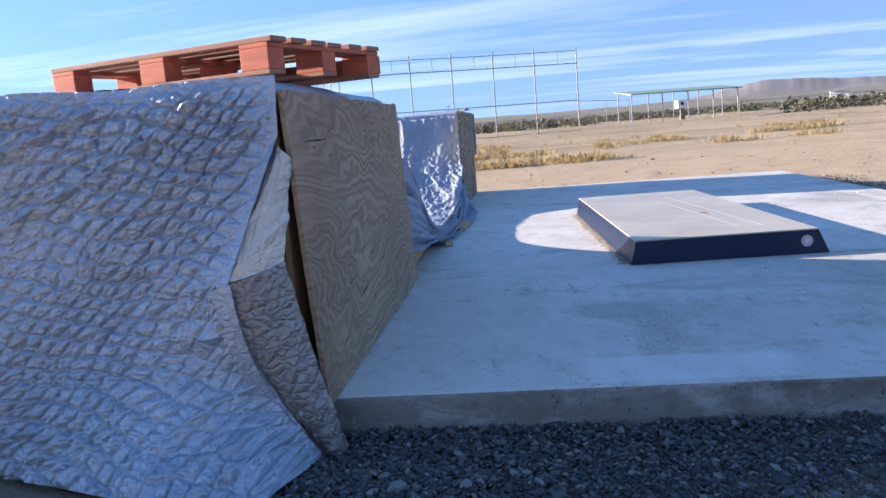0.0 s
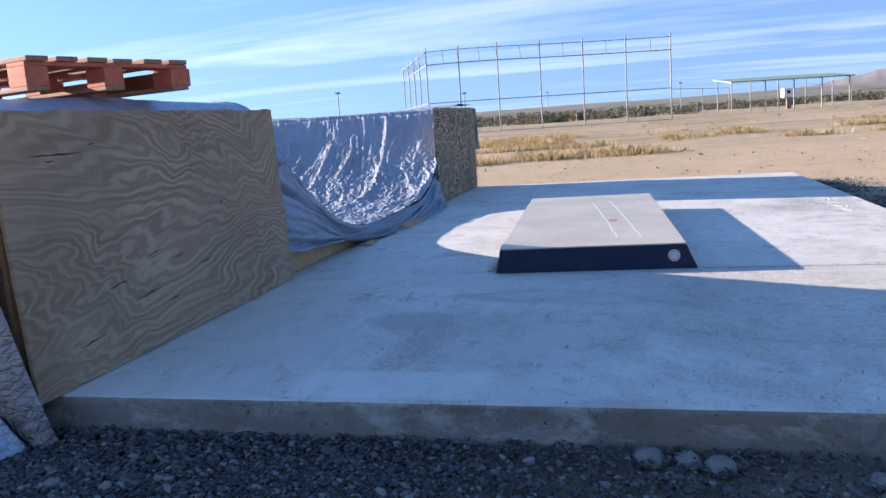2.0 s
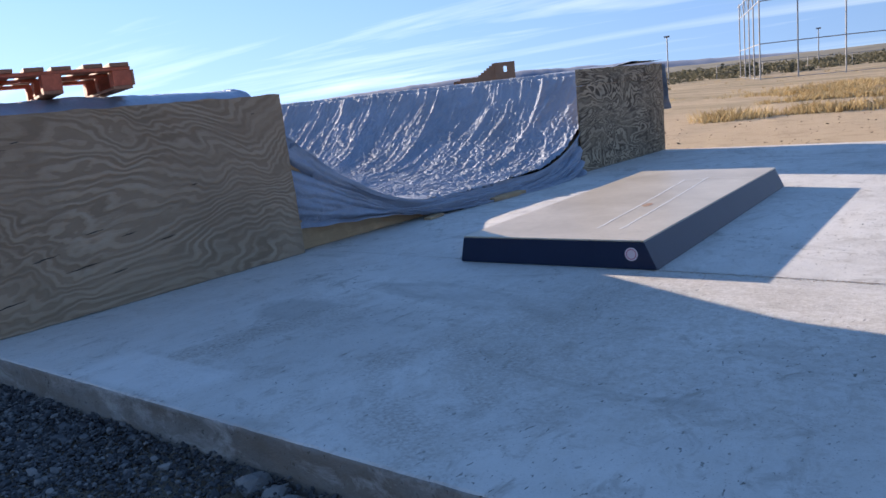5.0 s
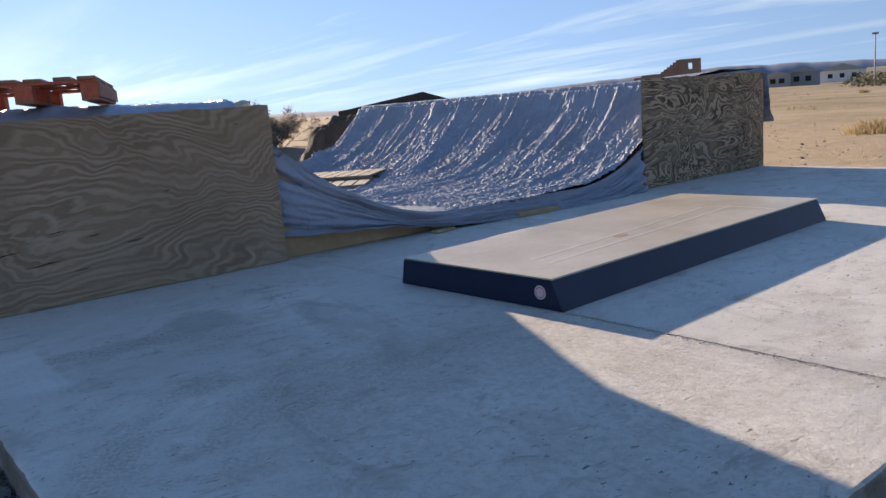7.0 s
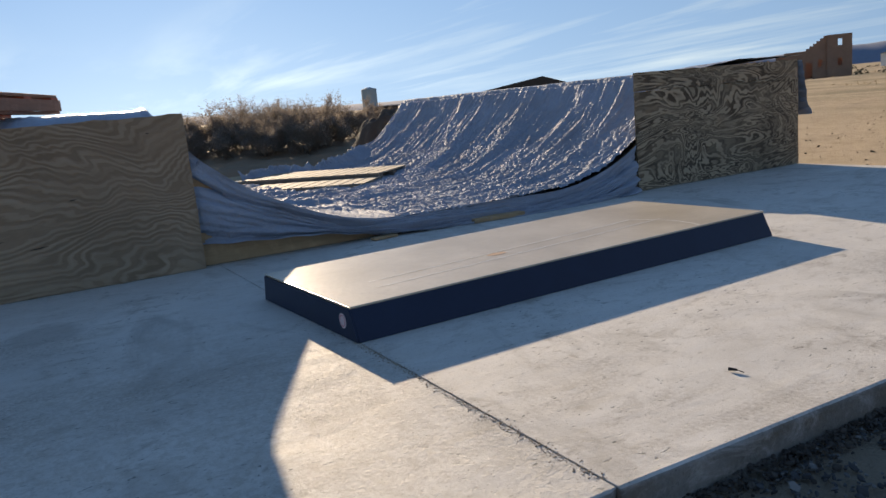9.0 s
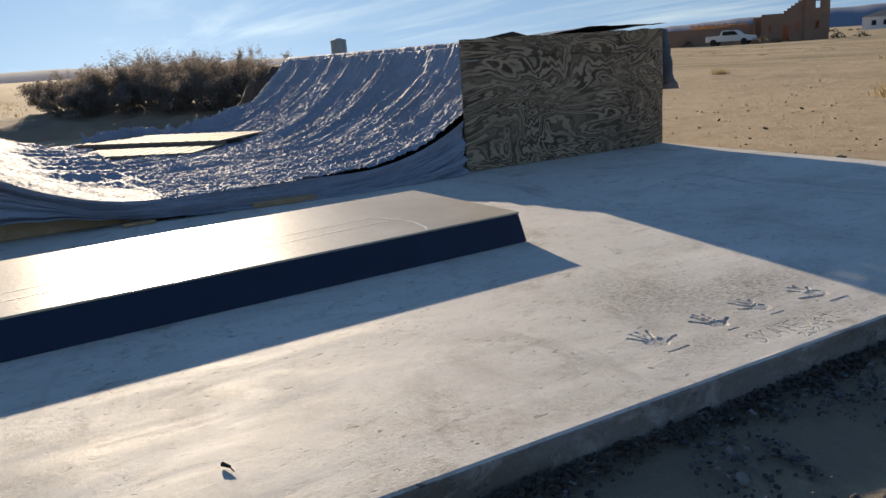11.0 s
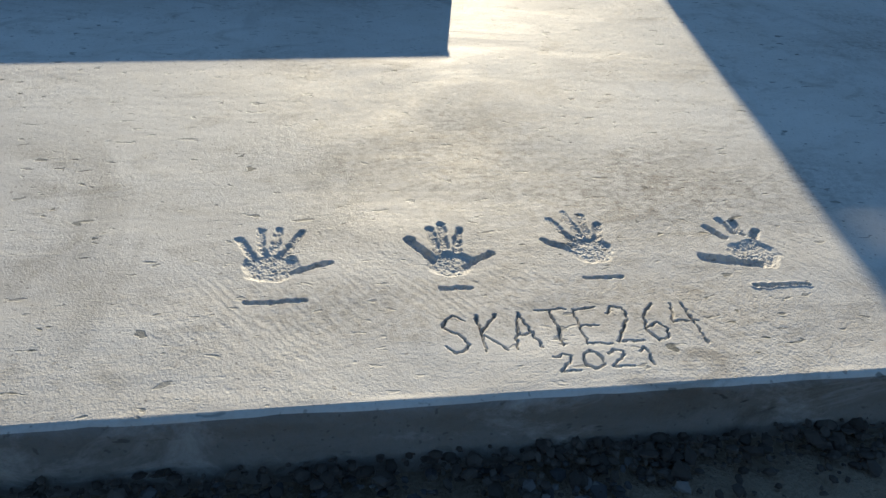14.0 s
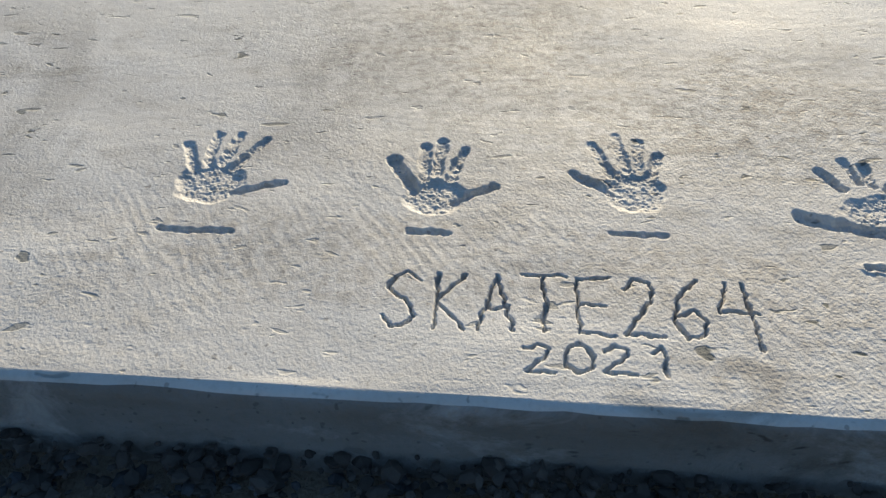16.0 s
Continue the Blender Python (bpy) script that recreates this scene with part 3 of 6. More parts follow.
ridge("backdrop_west", 44, 130, 1500, [(0, 8), (0.3, 14), (0.55, 22), (1, 26)], HILL_FAR, "long ridge tinted blue for haze, under the low sun", seed=11)
ridge("backdrop_rear", 130, 300, 1800, [(0, 20), (0.5, 16), (1, 20)], HILL, "low desert ridge behind the walk", seed=13)


# ---- the slab ----
JOINT = 2.47
SLAB = dict(x0=-6.6, x1=4.366, y0=0.085, y1=9.02)
PRESS = dict(x0=3.84, x1=4.348, y0=4.60, y1=6.05)     # the corner with the prints and lettering


def segment_distance(X, Y, a, b):
    ax, ay, bx, by = *a, *b
    dx, dy = bx - ax, by - ay
    t = np.clip(((X - ax) * dx + (Y - ay) * dy) / (dx * dx + dy * dy + 1e-12), 0, 1)
    return np.hypot(X - ax - t * dx, Y - ay - t * dy)


def groove(X, Y, Z, a, b, r, deep, lip=0.25):
    """A pressed stroke with a small raised lip."""
    d = segment_distance(X, Y, a, b) / r
    cut = -deep * np.clip(1.25 - d ** 2, 0, 1)
    np.minimum(Z, cut, out=Z)
    rim = deep * lip * np.exp(-((d - 1.45) / 0.3) ** 2)
    return np.where(Z > -deep * 0.05, np.maximum(Z, rim), Z)


GLYPHS = {   # strokes in a unit box, x to the right and y up
    "S": [(0.95, 0.85), (0.6, 1.0), (0.2, 0.9), (0.1, 0.7), (0.35, 0.55), (0.75, 0.42), (0.9, 0.2), (0.6, 0.02), (0.25, 0.02), (0.0, 0.18)],
    "K": [(0.12, 1.0), (0.1, 0.0), None, (0.85, 0.98), (0.12, 0.45), (0.95, 0.0)],
    "A": [(0.0, 0.0), (0.5, 1.0), (0.9, 0.0), None, (0.2, 0.38), (0.8, 0.42)],
    "T": [(-0.1, 1.0), (1.1, 1.0), None, (0.5, 1.0), (0.48, 0.0)],
    "E": [(1.0, 1.0), (0.1, 0.96), (0.1, 0.0), (1.0, 0.0), None, (0.1, 0.5), (0.8, 0.52)],
    "2": [(0.05, 0.8), (0.4, 1.0), (0.8, 0.9), (0.8, 0.65), (0.0, 0.0), (1.0, 0.03)],
    "6": [(0.75, 1.0), (0.25, 0.7), (0.08, 0.3), (0.3, 0.0), (0.75, 0.05), (0.85, 0.3), (0.6, 0.48), (0.15, 0.35)],
    "4": [(0.3, 1.0), (0.0, 0.45), (0.95, 0.5), None, (0.75, 1.0), (0.85, -0.15)],
    "0": [(0.5, 1.0), (0.1, 0.7), (0.15, 0.2), (0.5, 0.0), (0.9, 0.25), (0.9, 0.75), (0.5, 1.0)],
    "1": [(0.3, 0.75), (0.6, 1.0), (0.75, 0.0)],
    ".": [(0.3, 0.0), (0.4, 0.05)],
}


def press_text(X, Y, Z, words, y0, x0, y1, x1, high, r, deep):
    """Scratched characters from (x0, y0) to (x1, y1) along y; their tops point to -x."""
    n = len(words)
    for i, ch in enumerate(words):
        t = i / n
        oy, ox = lerp(y0, y1, t), lerp(x0, x1, t)
        wide = (y1 - y0) / n * 0.78
        last = None
        for p in GLYPHS[ch]:
            if p is None:
                last = None
                continue
            q = (ox - p[1] * high, oy + p[0] * wide)
            if last:
                Z = groove(X, Y, Z, last, q, r, deep, 0.3)
            last = q
    return Z


def press_print(X, Y, Z, x, y, palm, lobes, deep):
    """A shallow print at (x, y): a broad pad and five long lobes (x0, y0, x1, y1, half width, strength)."""
    u, v = Y - y, x - X
    d = np.hypot(u / palm[0], v / palm[1]) + 0.18 * perlin(X * 34, Y * 34, 39)
    d = np.maximum(d, 0)
    Z = np.minimum(Z, -deep * 0.8 * np.clip(1.9 - 1.9 * d ** 2.2, 0, 1))
    Z = np.where(Z > -deep * 0.05, np.maximum(Z, deep * 0.35 * np.exp(-((d - 1.22) / 0.14) ** 2)), Z)
    for x0, y0, x1, y1, wide, strong in lobes:
        x0, y0 = lerp(x0, x, 0.22), lerp(y0, y, 0.22)
        Z = groove(X, Y, Z, (x0, y0), (x1, y1), wide, deep * strong, 0.3)
    return Z


def build_pressed_corner(parent):
    n, m = 340, 1000
    xs, ys = np.linspace(PRESS["x0"], PRESS["x1"], n), np.linspace(PRESS["y0"], PRESS["y1"], m)
    X, Y = np.meshgrid(xs, ys, indexing="ij")
    Z = np.zeros_like(X)
    A = X + 0.0035 * perlin(X * 30, Y * 30, 21) + 0.0028 * perlin(X * 95, Y * 95, 27)
    B = Y + 0.0035 * perlin(X * 30 + 9, Y * 30, 22) + 0.0028 * perlin(X * 95 + 5, Y * 95, 28)
    f = 0.0078
    Z = press_print(A, B, Z, 4.022, 4.887, (0.050, 0.048), [(3.985, 4.846, 3.938, 4.829, f, 0.6), (3.970, 4.866, 3.910, 4.866, f, 0.8), (3.970, 4.892, 3.909, 4.899, f, 0.8), (3.978, 4.916, 3.919, 4.939, f, 0.9), (4.046, 4.934, 4.015, 4.985, f * 0.85, 1.1)], 0.0062)
    Z = press_print(A, B, Z, 4.033, 5.193, (0.043, 0.042), [(4.015, 5.156, 3.956, 5.129, f * 1.25, 1.4), (3.979, 5.172, 3.919, 5.171, f, 0.8), (3.968, 5.191, 3.908, 5.195, f, 1.0), (3.978, 5.216, 3.928, 5.226, f, 1.0), (4.040, 5.226, 4.007, 5.270, f, 1.4)], 0.0062)
    Z = press_print(A, B, Z, 4.006, 5.457, (0.044, 0.046), [(4.014, 5.418, 3.973, 5.377, f, 1.0), (3.964, 5.420, 3.902, 5.405, f, 0.8), (3.948, 5.445, 3.881, 5.440, f, 0.8), (3.947, 5.466, 3.891, 5.470, f, 0.8), (3.960, 5.483, 3.923, 5.496, f, 0.9)], 0.0055)
    Z = press_print(A, B, Z, 4.040, 5.762, (0.050, 0.046), [(4.078, 5.752, 4.046, 5.661, f * 1.7, 1.9), (3.968, 5.718, 3.944, 5.709, f, 1.5), (3.950, 5.748, 3.917, 5.746, f, 1.3), (3.957, 5.769, 3.929, 5.770, f, 1.3), (3.972, 5.793, 3.964, 5.802, f, 1.6)], 0.0046)
    Z = press_text(A, B, Z, "SKATE264", 5.152, 4.264, 5.585, 4.256, 0.088, 0.0019, 0.009)
    Z = press_text(A, B, Z, "2021", 5.312, 4.316, 5.480, 4.312, 0.040, 0.0019, 0.008)
    # the scratched marks below the prints, as plain bars
    for y0, y1, x in ((4.850, 4.942, 4.119), (5.166, 5.216, 4.103), (5.420, 5.482, 4.092), (5.714, 5.812, 4.136)):
        Z = groove(A, B, Z, (x, y0), (x, y1), 0.0048, 0.0045, 0.3)
    P, Q = X * 0.8 + Y * 0.6, Y * 0.8 - X * 0.6
    rough = 0.00014 * perlin(X * 150, Y * 150, 23) + 0.00022 * perlin(X * 300, Y * 300, 25) + 0.0003 * ridged(P * 14 + perlin(X * 5, Y * 5, 30), Q * 75, 24) * np.clip(perlin(X * 4, Y * 4, 29) * 2 + 0.3, 0, 1)
    rough = rough - 0.0004 * np.clip(perlin(X * 120, Y * 120, 37) - 0.5, 0, 1) * 3 + 0.0016 * perlin(X * 6, Y * 6, 38)
    edge = np.minimum.reduce([np.clip((X - PRESS["x0"]) / 0.12, 0, 1), np.clip((PRESS["x1"] - X) / 0.008, 0, 1), np.clip((Y - PRESS["y0"]) / 0.12, 0, 1), np.clip((PRESS["y1"] - Y) / 0.12, 0, 1)])
    pebble = np.where(Z < -0.002, 0.0013 * perlin(X * 270, Y * 270, 26) + 0.0010 * perlin(X * 110, Y * 110, 36), 0)
    Z = (Z + pebble + rough) * edge
    ob = sheet("pressed_corner", np.stack([X, Y, Z], -1), CONCRETE, parent, "concrete pressed with four palm prints and scratched lettering")
    me = ob.data
    me.flip_normals()
    return ob


def slab_half(name, x0, x1, y0, y1, hole=None, label="", soft=(0.016, 0.016)):
    """A cast slab with a softened, slightly uneven rim; hole: a rectangle of the top that is left to a finer part; soft: the arris at y0 and y1."""
    slab = thing(name)
    r, r0, r1 = 0.016, *soft
    step = 0.1
    xs = sorted(set([x0 + r, x1 - r] + [round(v, 4) for v in np.arange(x0 + 0.1, x1 - 0.05, step)] + ([hole["x0"], hole["x1"]] if hole else [])))
    ys = sorted(set([y0 + r0, y1 - r1] + [round(v, 4) for v in np.arange(y0 + 0.1, y1 - 0.05, step)] + ([hole["y0"], hole["y1"]] if hole else [])))
    bm = bmesh.new()
    grid = {}
    for i, x in enumerate(xs):
        for j, y in enumerate(ys):
            grid[i, j] = bm.verts.new((x, y, 0.0))
    for i in range(len(xs) - 1):
        for j in range(len(ys) - 1):
            if hole and hole["x0"] - 1e-6 <= xs[i] and xs[i + 1] <= hole["x1"] + 1e-6 and hole["y0"] - 1e-6 <= ys[j] and ys[j + 1] <= hole["y1"] + 1e-6:
                continue
            bm.faces.new((grid[i, j], grid[i + 1, j], grid[i + 1, j + 1], grid[i, j + 1]))
    part("top", bm, CONCRETE, slab, smooth=True)
    # rim: rounded arris and rough formed side, all the way round
    loop = [(x, y0 + r0, 0, -1, r0) for x in np.arange(x0 + r, x1 - r, 0.03)] + [(x1 - r, y, 1, 0, r) for y in np.arange(y0 + r0, y1 - r1, 0.03)]
    loop += [(x, y1 - r1, 0, 1, r1) for x in np.arange(x1 - r, x0 + r, -0.03)] + [(x0 + r, y, -1, 0, r) for y in np.arange(y1 - r1, y0 + r0, -0.03)]
    rows = [(0.0, 0.0), (0.4, -0.0012), (0.75, -0.0045), (0.95, -0.010), (1.0, -0.020), (1.0, -0.045), (1.0, -0.075), (1.0, -0.105), (1.0, -0.135), (1.0, -0.17), (1.0, -0.26)]
    P = np.zeros((len(loop) + 1, len(rows), 3))
    for i in range(len(loop) + 1):
        x, y, nx, ny, q = loop[i % len(loop)]
        for j, (o, d) in enumerate(rows):
            k = 0.0 if j == 0 else (1.0 if q > 0.01 else 0.7)
            w = k * (0.0025 * float(perlin(x * 9 + y * 9, j * 0.9, 31)) + 0.006 * float(perlin(x * 2 + y * 2, j * 0.5, 32)) * (j > 3) - 0.007 * max(0, float(perlin(x * 17 - y * 17, j * 1.3, 33)) - 0.1) + 0.010 * (j > 5) * max(0, float(perlin(x * 1.3 + y * 1.3, j * 0.2, 34))))
            P[i, j] = (x + nx * (o * q + w), y + ny * (o * q + w), d + 0.25 * k * w * (j < 4))
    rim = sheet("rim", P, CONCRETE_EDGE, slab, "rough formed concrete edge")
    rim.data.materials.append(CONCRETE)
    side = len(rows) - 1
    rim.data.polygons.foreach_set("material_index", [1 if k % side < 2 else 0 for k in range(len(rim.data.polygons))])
    tagged(slab, label, "slab", kind="structure")
    return slab


front_slab = slab_half("pavement_front", SLAB["x0"], SLAB["x1"], SLAB["y0"], JOINT - 0.0008, None, "grey trowelled concrete slab, stained, on gravel", (0.016, 0.004))
back_slab = slab_half("pavement_back", SLAB["x0"], SLAB["x1"], JOINT + 0.0008, SLAB["y1"], PRESS, "pale trowelled concrete slab pressed with prints and lettering", (0.004, 0.016))
build_pressed_corner(back_slab)


# ---- the ramp under the tarps ----
RA, RB, RAD, FLAT = 3.96, 5.45, 2.1, 0.10        # where each curve meets the flat; radius; height of the flat
DECK_A, DECK_B = 1.16, 1.125
WIDE = -6.2


def ramp_z(y):
    d = np.maximum(np.maximum(RA - y, y - RB), 0)
    z = FLAT + RAD - np.sqrt(np.maximum(RAD ** 2 - np.minimum(d, RAD) ** 2, 0))
    return np.minimum(z, np.where(y < 4.7, DECK_A, DECK_B))


def panel_bm(y0, y1, z0, z1, x=0.0, lean=0.0, seed=0, thick=0.018, worn=0.012):
    """A plywood sheet with a slight warp and a splintered top edge."""
    n, m = 50, 26
    bm = bmesh.new()
    front, back = {}, {}
    for i in range(n):
        for j in range(m):
            t, s = i / (n - 1), j / (m - 1)
            y, z = lerp(y0, y1, t), lerp(z0, z1, s)
            bow = 0.010 * float(perlin(t * 2.2, s * 2.0, seed)) + lean * s
            if j in (0, m - 1):
                z += worn * float(perlin(t * 14, j, seed + 1)) * (1 if j else 0.5)
            if i in (0, n - 1):
                y += worn * 0.35 * float(perlin(s * 12, i, seed + 2))
            front[i, j] = bm.verts.new((x + bow, y, z))
            back[i, j] = bm.verts.new((x + bow - thick, y, z))
    for i in range(n - 1):
        for j in range(m - 1):
            bm.faces.new((front[i, j], front[i + 1, j], front[i + 1, j + 1], front[i, j + 1]))
            bm.faces.new((back[i, j], back[i, j + 1], back[i + 1, j + 1], back[i + 1, j]))
    for i in range(n - 1):
        bm.faces.new((front[i, 0], back[i, 0], back[i + 1, 0], front[i + 1, 0]))
        bm.faces.new((front[i, m - 1], front[i + 1, m - 1], back[i + 1, m - 1], back[i, m - 1]))
    for j in range(m - 1):
        bm.faces.new((front[0, j], front[0, j + 1], back[0, j + 1], back[0, j]))
        bm.faces.new((front[n - 1, j], back[n - 1, j], back[n - 1, j + 1], front[n - 1, j + 1]))
    return bm


def build_ramp():
    ob = thing("skate_ramp", label="plywood half-pipe ramp with weathered side sheets, covered in tarps", category="ramp")
    part("side_panel", panel_bm(-0.04, 2.36, 0.004, 1.135, 0.0, -0.055, 41), PLY_NEAR, ob, "weathered tan plywood sheet with wavy grain")
    part("side_panel", panel_bm(6.60, 8.985, 0.004, 0.968, 0.0, 0.0, 44), PLY_FAR, ob, "grey plywood sheet with dark swirling grain")
    part("side_strip", panel_bm(6.60, 8.985, 0.972, 1.152, 0.002, 0.0, 47), PLY_FAR, ob, "narrow strip of the same plywood")
    # splits in the face veneer of the near sheet
    r = random.Random(5)
    for y, z, L in ((0.30, 0.955, 0.34), (0.52, 0.99, 0.05), (0.25, 0.93, 0.06), (0.55, 0.36, 0.16), (0.85, 0.45, 0.12), (1.05, 0.40, 0.10), (0.32, 0.16, 0.18), (0.75, 0.27, 0.22), (1.30, 0.33, 0.12), (0.95, 0.20, 0.10), (1.55, 0.62, 0.05), (2.1, 1.02, 0.03)):
        bm = bmesh.new()
        top, low = [], []
        for k in range(9):
            t = k / 8
            w = 0.0035 * math.sin(t * math.pi) * r.uniform(0.5, 1.2) + 0.0004
            yy, zz = y - L / 2 + L * t, z + 0.10 * L * (t - 0.5) * (1 if z < 0.9 else 0.2) + r.uniform(-0.0025, 0.0025)
            bow = 0.010 * float(perlin((yy + 0.04) / 2.425 * 2.2, (zz - 0.004) / 1.121 * 2.0, 41)) - 0.055 * zz / 1.125
            top.append(bm.verts.new((bow + 0.0022, yy, zz + w)))
            low.append(bm.verts.new((bow + 0.0022, yy, zz - w)))
        for k in range(8):
            bm.faces.new((low[k], low[k + 1], top[k + 1], top[k]))
        part("split", bm, HOLE, ob, "dark splintered crack in the veneer")
    ys = np.linspace(0.0, 9.0, 90)
    outline = [(float(y), float(ramp_z(y)) - 0.03) for y in ys]
    part("side_frame", prism_bm(outline + [(9.0, 0.004), (0.0, 0.004)], -0.115, -0.095), PLY_NEW, ob, "clean yellow plywood rim low on the side")
    part("side_frame", prism_bm(outline + [(9.0, 0.004), (0.0, 0.004)], WIDE, WIDE + 0.02), PLY_NEW, ob)
    n = len(outline)
    P = np.zeros((2, n, 3))
    for i, x in enumerate((WIDE + 0.02, -0.115)):
        P[i] = [(x, y, z + 0.005) for y, z in outline]
    sheet("riding_surface", P, RAMP_SKIN, ob, "brown ramp sheeting")
    part("back_wall", box_bm(WIDE + 0.03, -0.12, 0.005, 0.022, 0.004, DECK_A - 0.035), PLY_NEAR, ob)
    part("back_wall", box_bm(WIDE + 0.03, -0.12, 8.97, 8.99, 0.004, DECK_B - 0.035), PLY_NEAR, ob)
    for y, z in ((2.17, DECK_A), (7.26, DECK_B - 0.03)):
        part("coping", tube_bm((WIDE + 0.03, y, z - 0.09), (-0.12, y, z - 0.09), 0.03, 12), GALV, ob, "steel coping pipe")
    return ob


build_ramp()


# ---- the tarps ----
def cells(A, B, seed):
    """Crumpled foil: for each point the gap to the nearest cell border and the tilt of its facet."""
    I, J = np.floor(A).astype(int), np.floor(B).astype(int)
    d1, d2, lean = np.full(A.shape, 9.0), np.full(A.shape, 9.0), np.zeros(A.shape)
    for di in (-1, 0, 1):
        for dj in (-1, 0, 1):
            k = TABLE[(TABLE[(I + di + seed * 13) % 256] + J + dj) % 256]
            da, db = A - (I + di + 0.5 + 0.45 * np.cos(ANGLE[k])), B - (J + dj + 0.5 + 0.45 * np.sin(ANGLE[k] * 1.7))
            d = np.hypot(da, db)
            closer = d < d1
            d2 = np.where(closer, d1, np.minimum(d2, d))
            lean = np.where(closer, da * np.cos(ANGLE[k] * 3.1) + db * np.sin(ANGLE[k] * 2.3), lean)
            d1 = np.where(closer, d, d1)
    return d2 - d1, lean


def creases(U, V, seed, size=1.0, turn=0.6, aniso=1.7):
    """Crumpled tarp: puffed facets with sharp valleys between them, over broad folds and a few long pulls."""
    c, s = math.cos(turn), math.sin(turn)
    A, B = (U * c + V * s) / size, (-U * s + V * c) / size
    big = 0.020 * perlin(A * 1.6, B * 3.0, seed)
    wa, wb = 0.9 * perlin(A * 4.5, B * 6.0, seed + 1) + 0.3 * perlin(A * 14, B * 18, seed + 9), 0.9 * perlin(A * 5.0 + 7, B * 6.5, seed + 2) + 0.3 * perlin(A * 15, B * 17, seed + 10)
    g1, l1 = cells(A * 21.0 / aniso + wa, B * 21.0 + wb, seed)
    g2, l2 = cells(A * 46.0 / aniso + 1.3 * wa, B * 42.0 + 1.3 * wb, seed + 3)
    def fold(q):   # 0 on a crease, 1 midway between two
        return np.abs((q % 1.0) * 2 - 1)
    k = 17.0 * aniso / 1.7
    one = fold((B - 0.42 * A) * k + 0.75 * perlin(A * 3.0, B * 4.2, seed + 5) + 0.22 * perlin(A * 12, B * 14, seed + 6))
    two = fold((B * 0.75 + 0.52 * A) * k + 0.75 * perlin(A * 3.6, B * 3.2, seed + 8) + 0.22 * perlin(A * 13, B * 12, seed + 11))
    quilt = 0.019 * (1 - np.exp(-np.minimum(one, two) / 0.20)) + 0.005 * (1 - np.exp(-one / 0.10))
    puff = quilt + 0.007 * (1 - np.exp(-g1 / 0.15)) + 0.009 * l1 + 0.005 * (1 - np.exp(-g2 / 0.2)) + 0.0025 * l2
    pulls = 0.024 * np.clip(ridged(A * 0.8 + 0.3 * B, B * 4.5, seed + 4), 0, 1) ** 6
    where = np.clip(0.9 + 0.6 * perlin(A * 1.1, B * 1.4, seed + 7), 0.4, 1.25)
    return big + puff * where + pulls


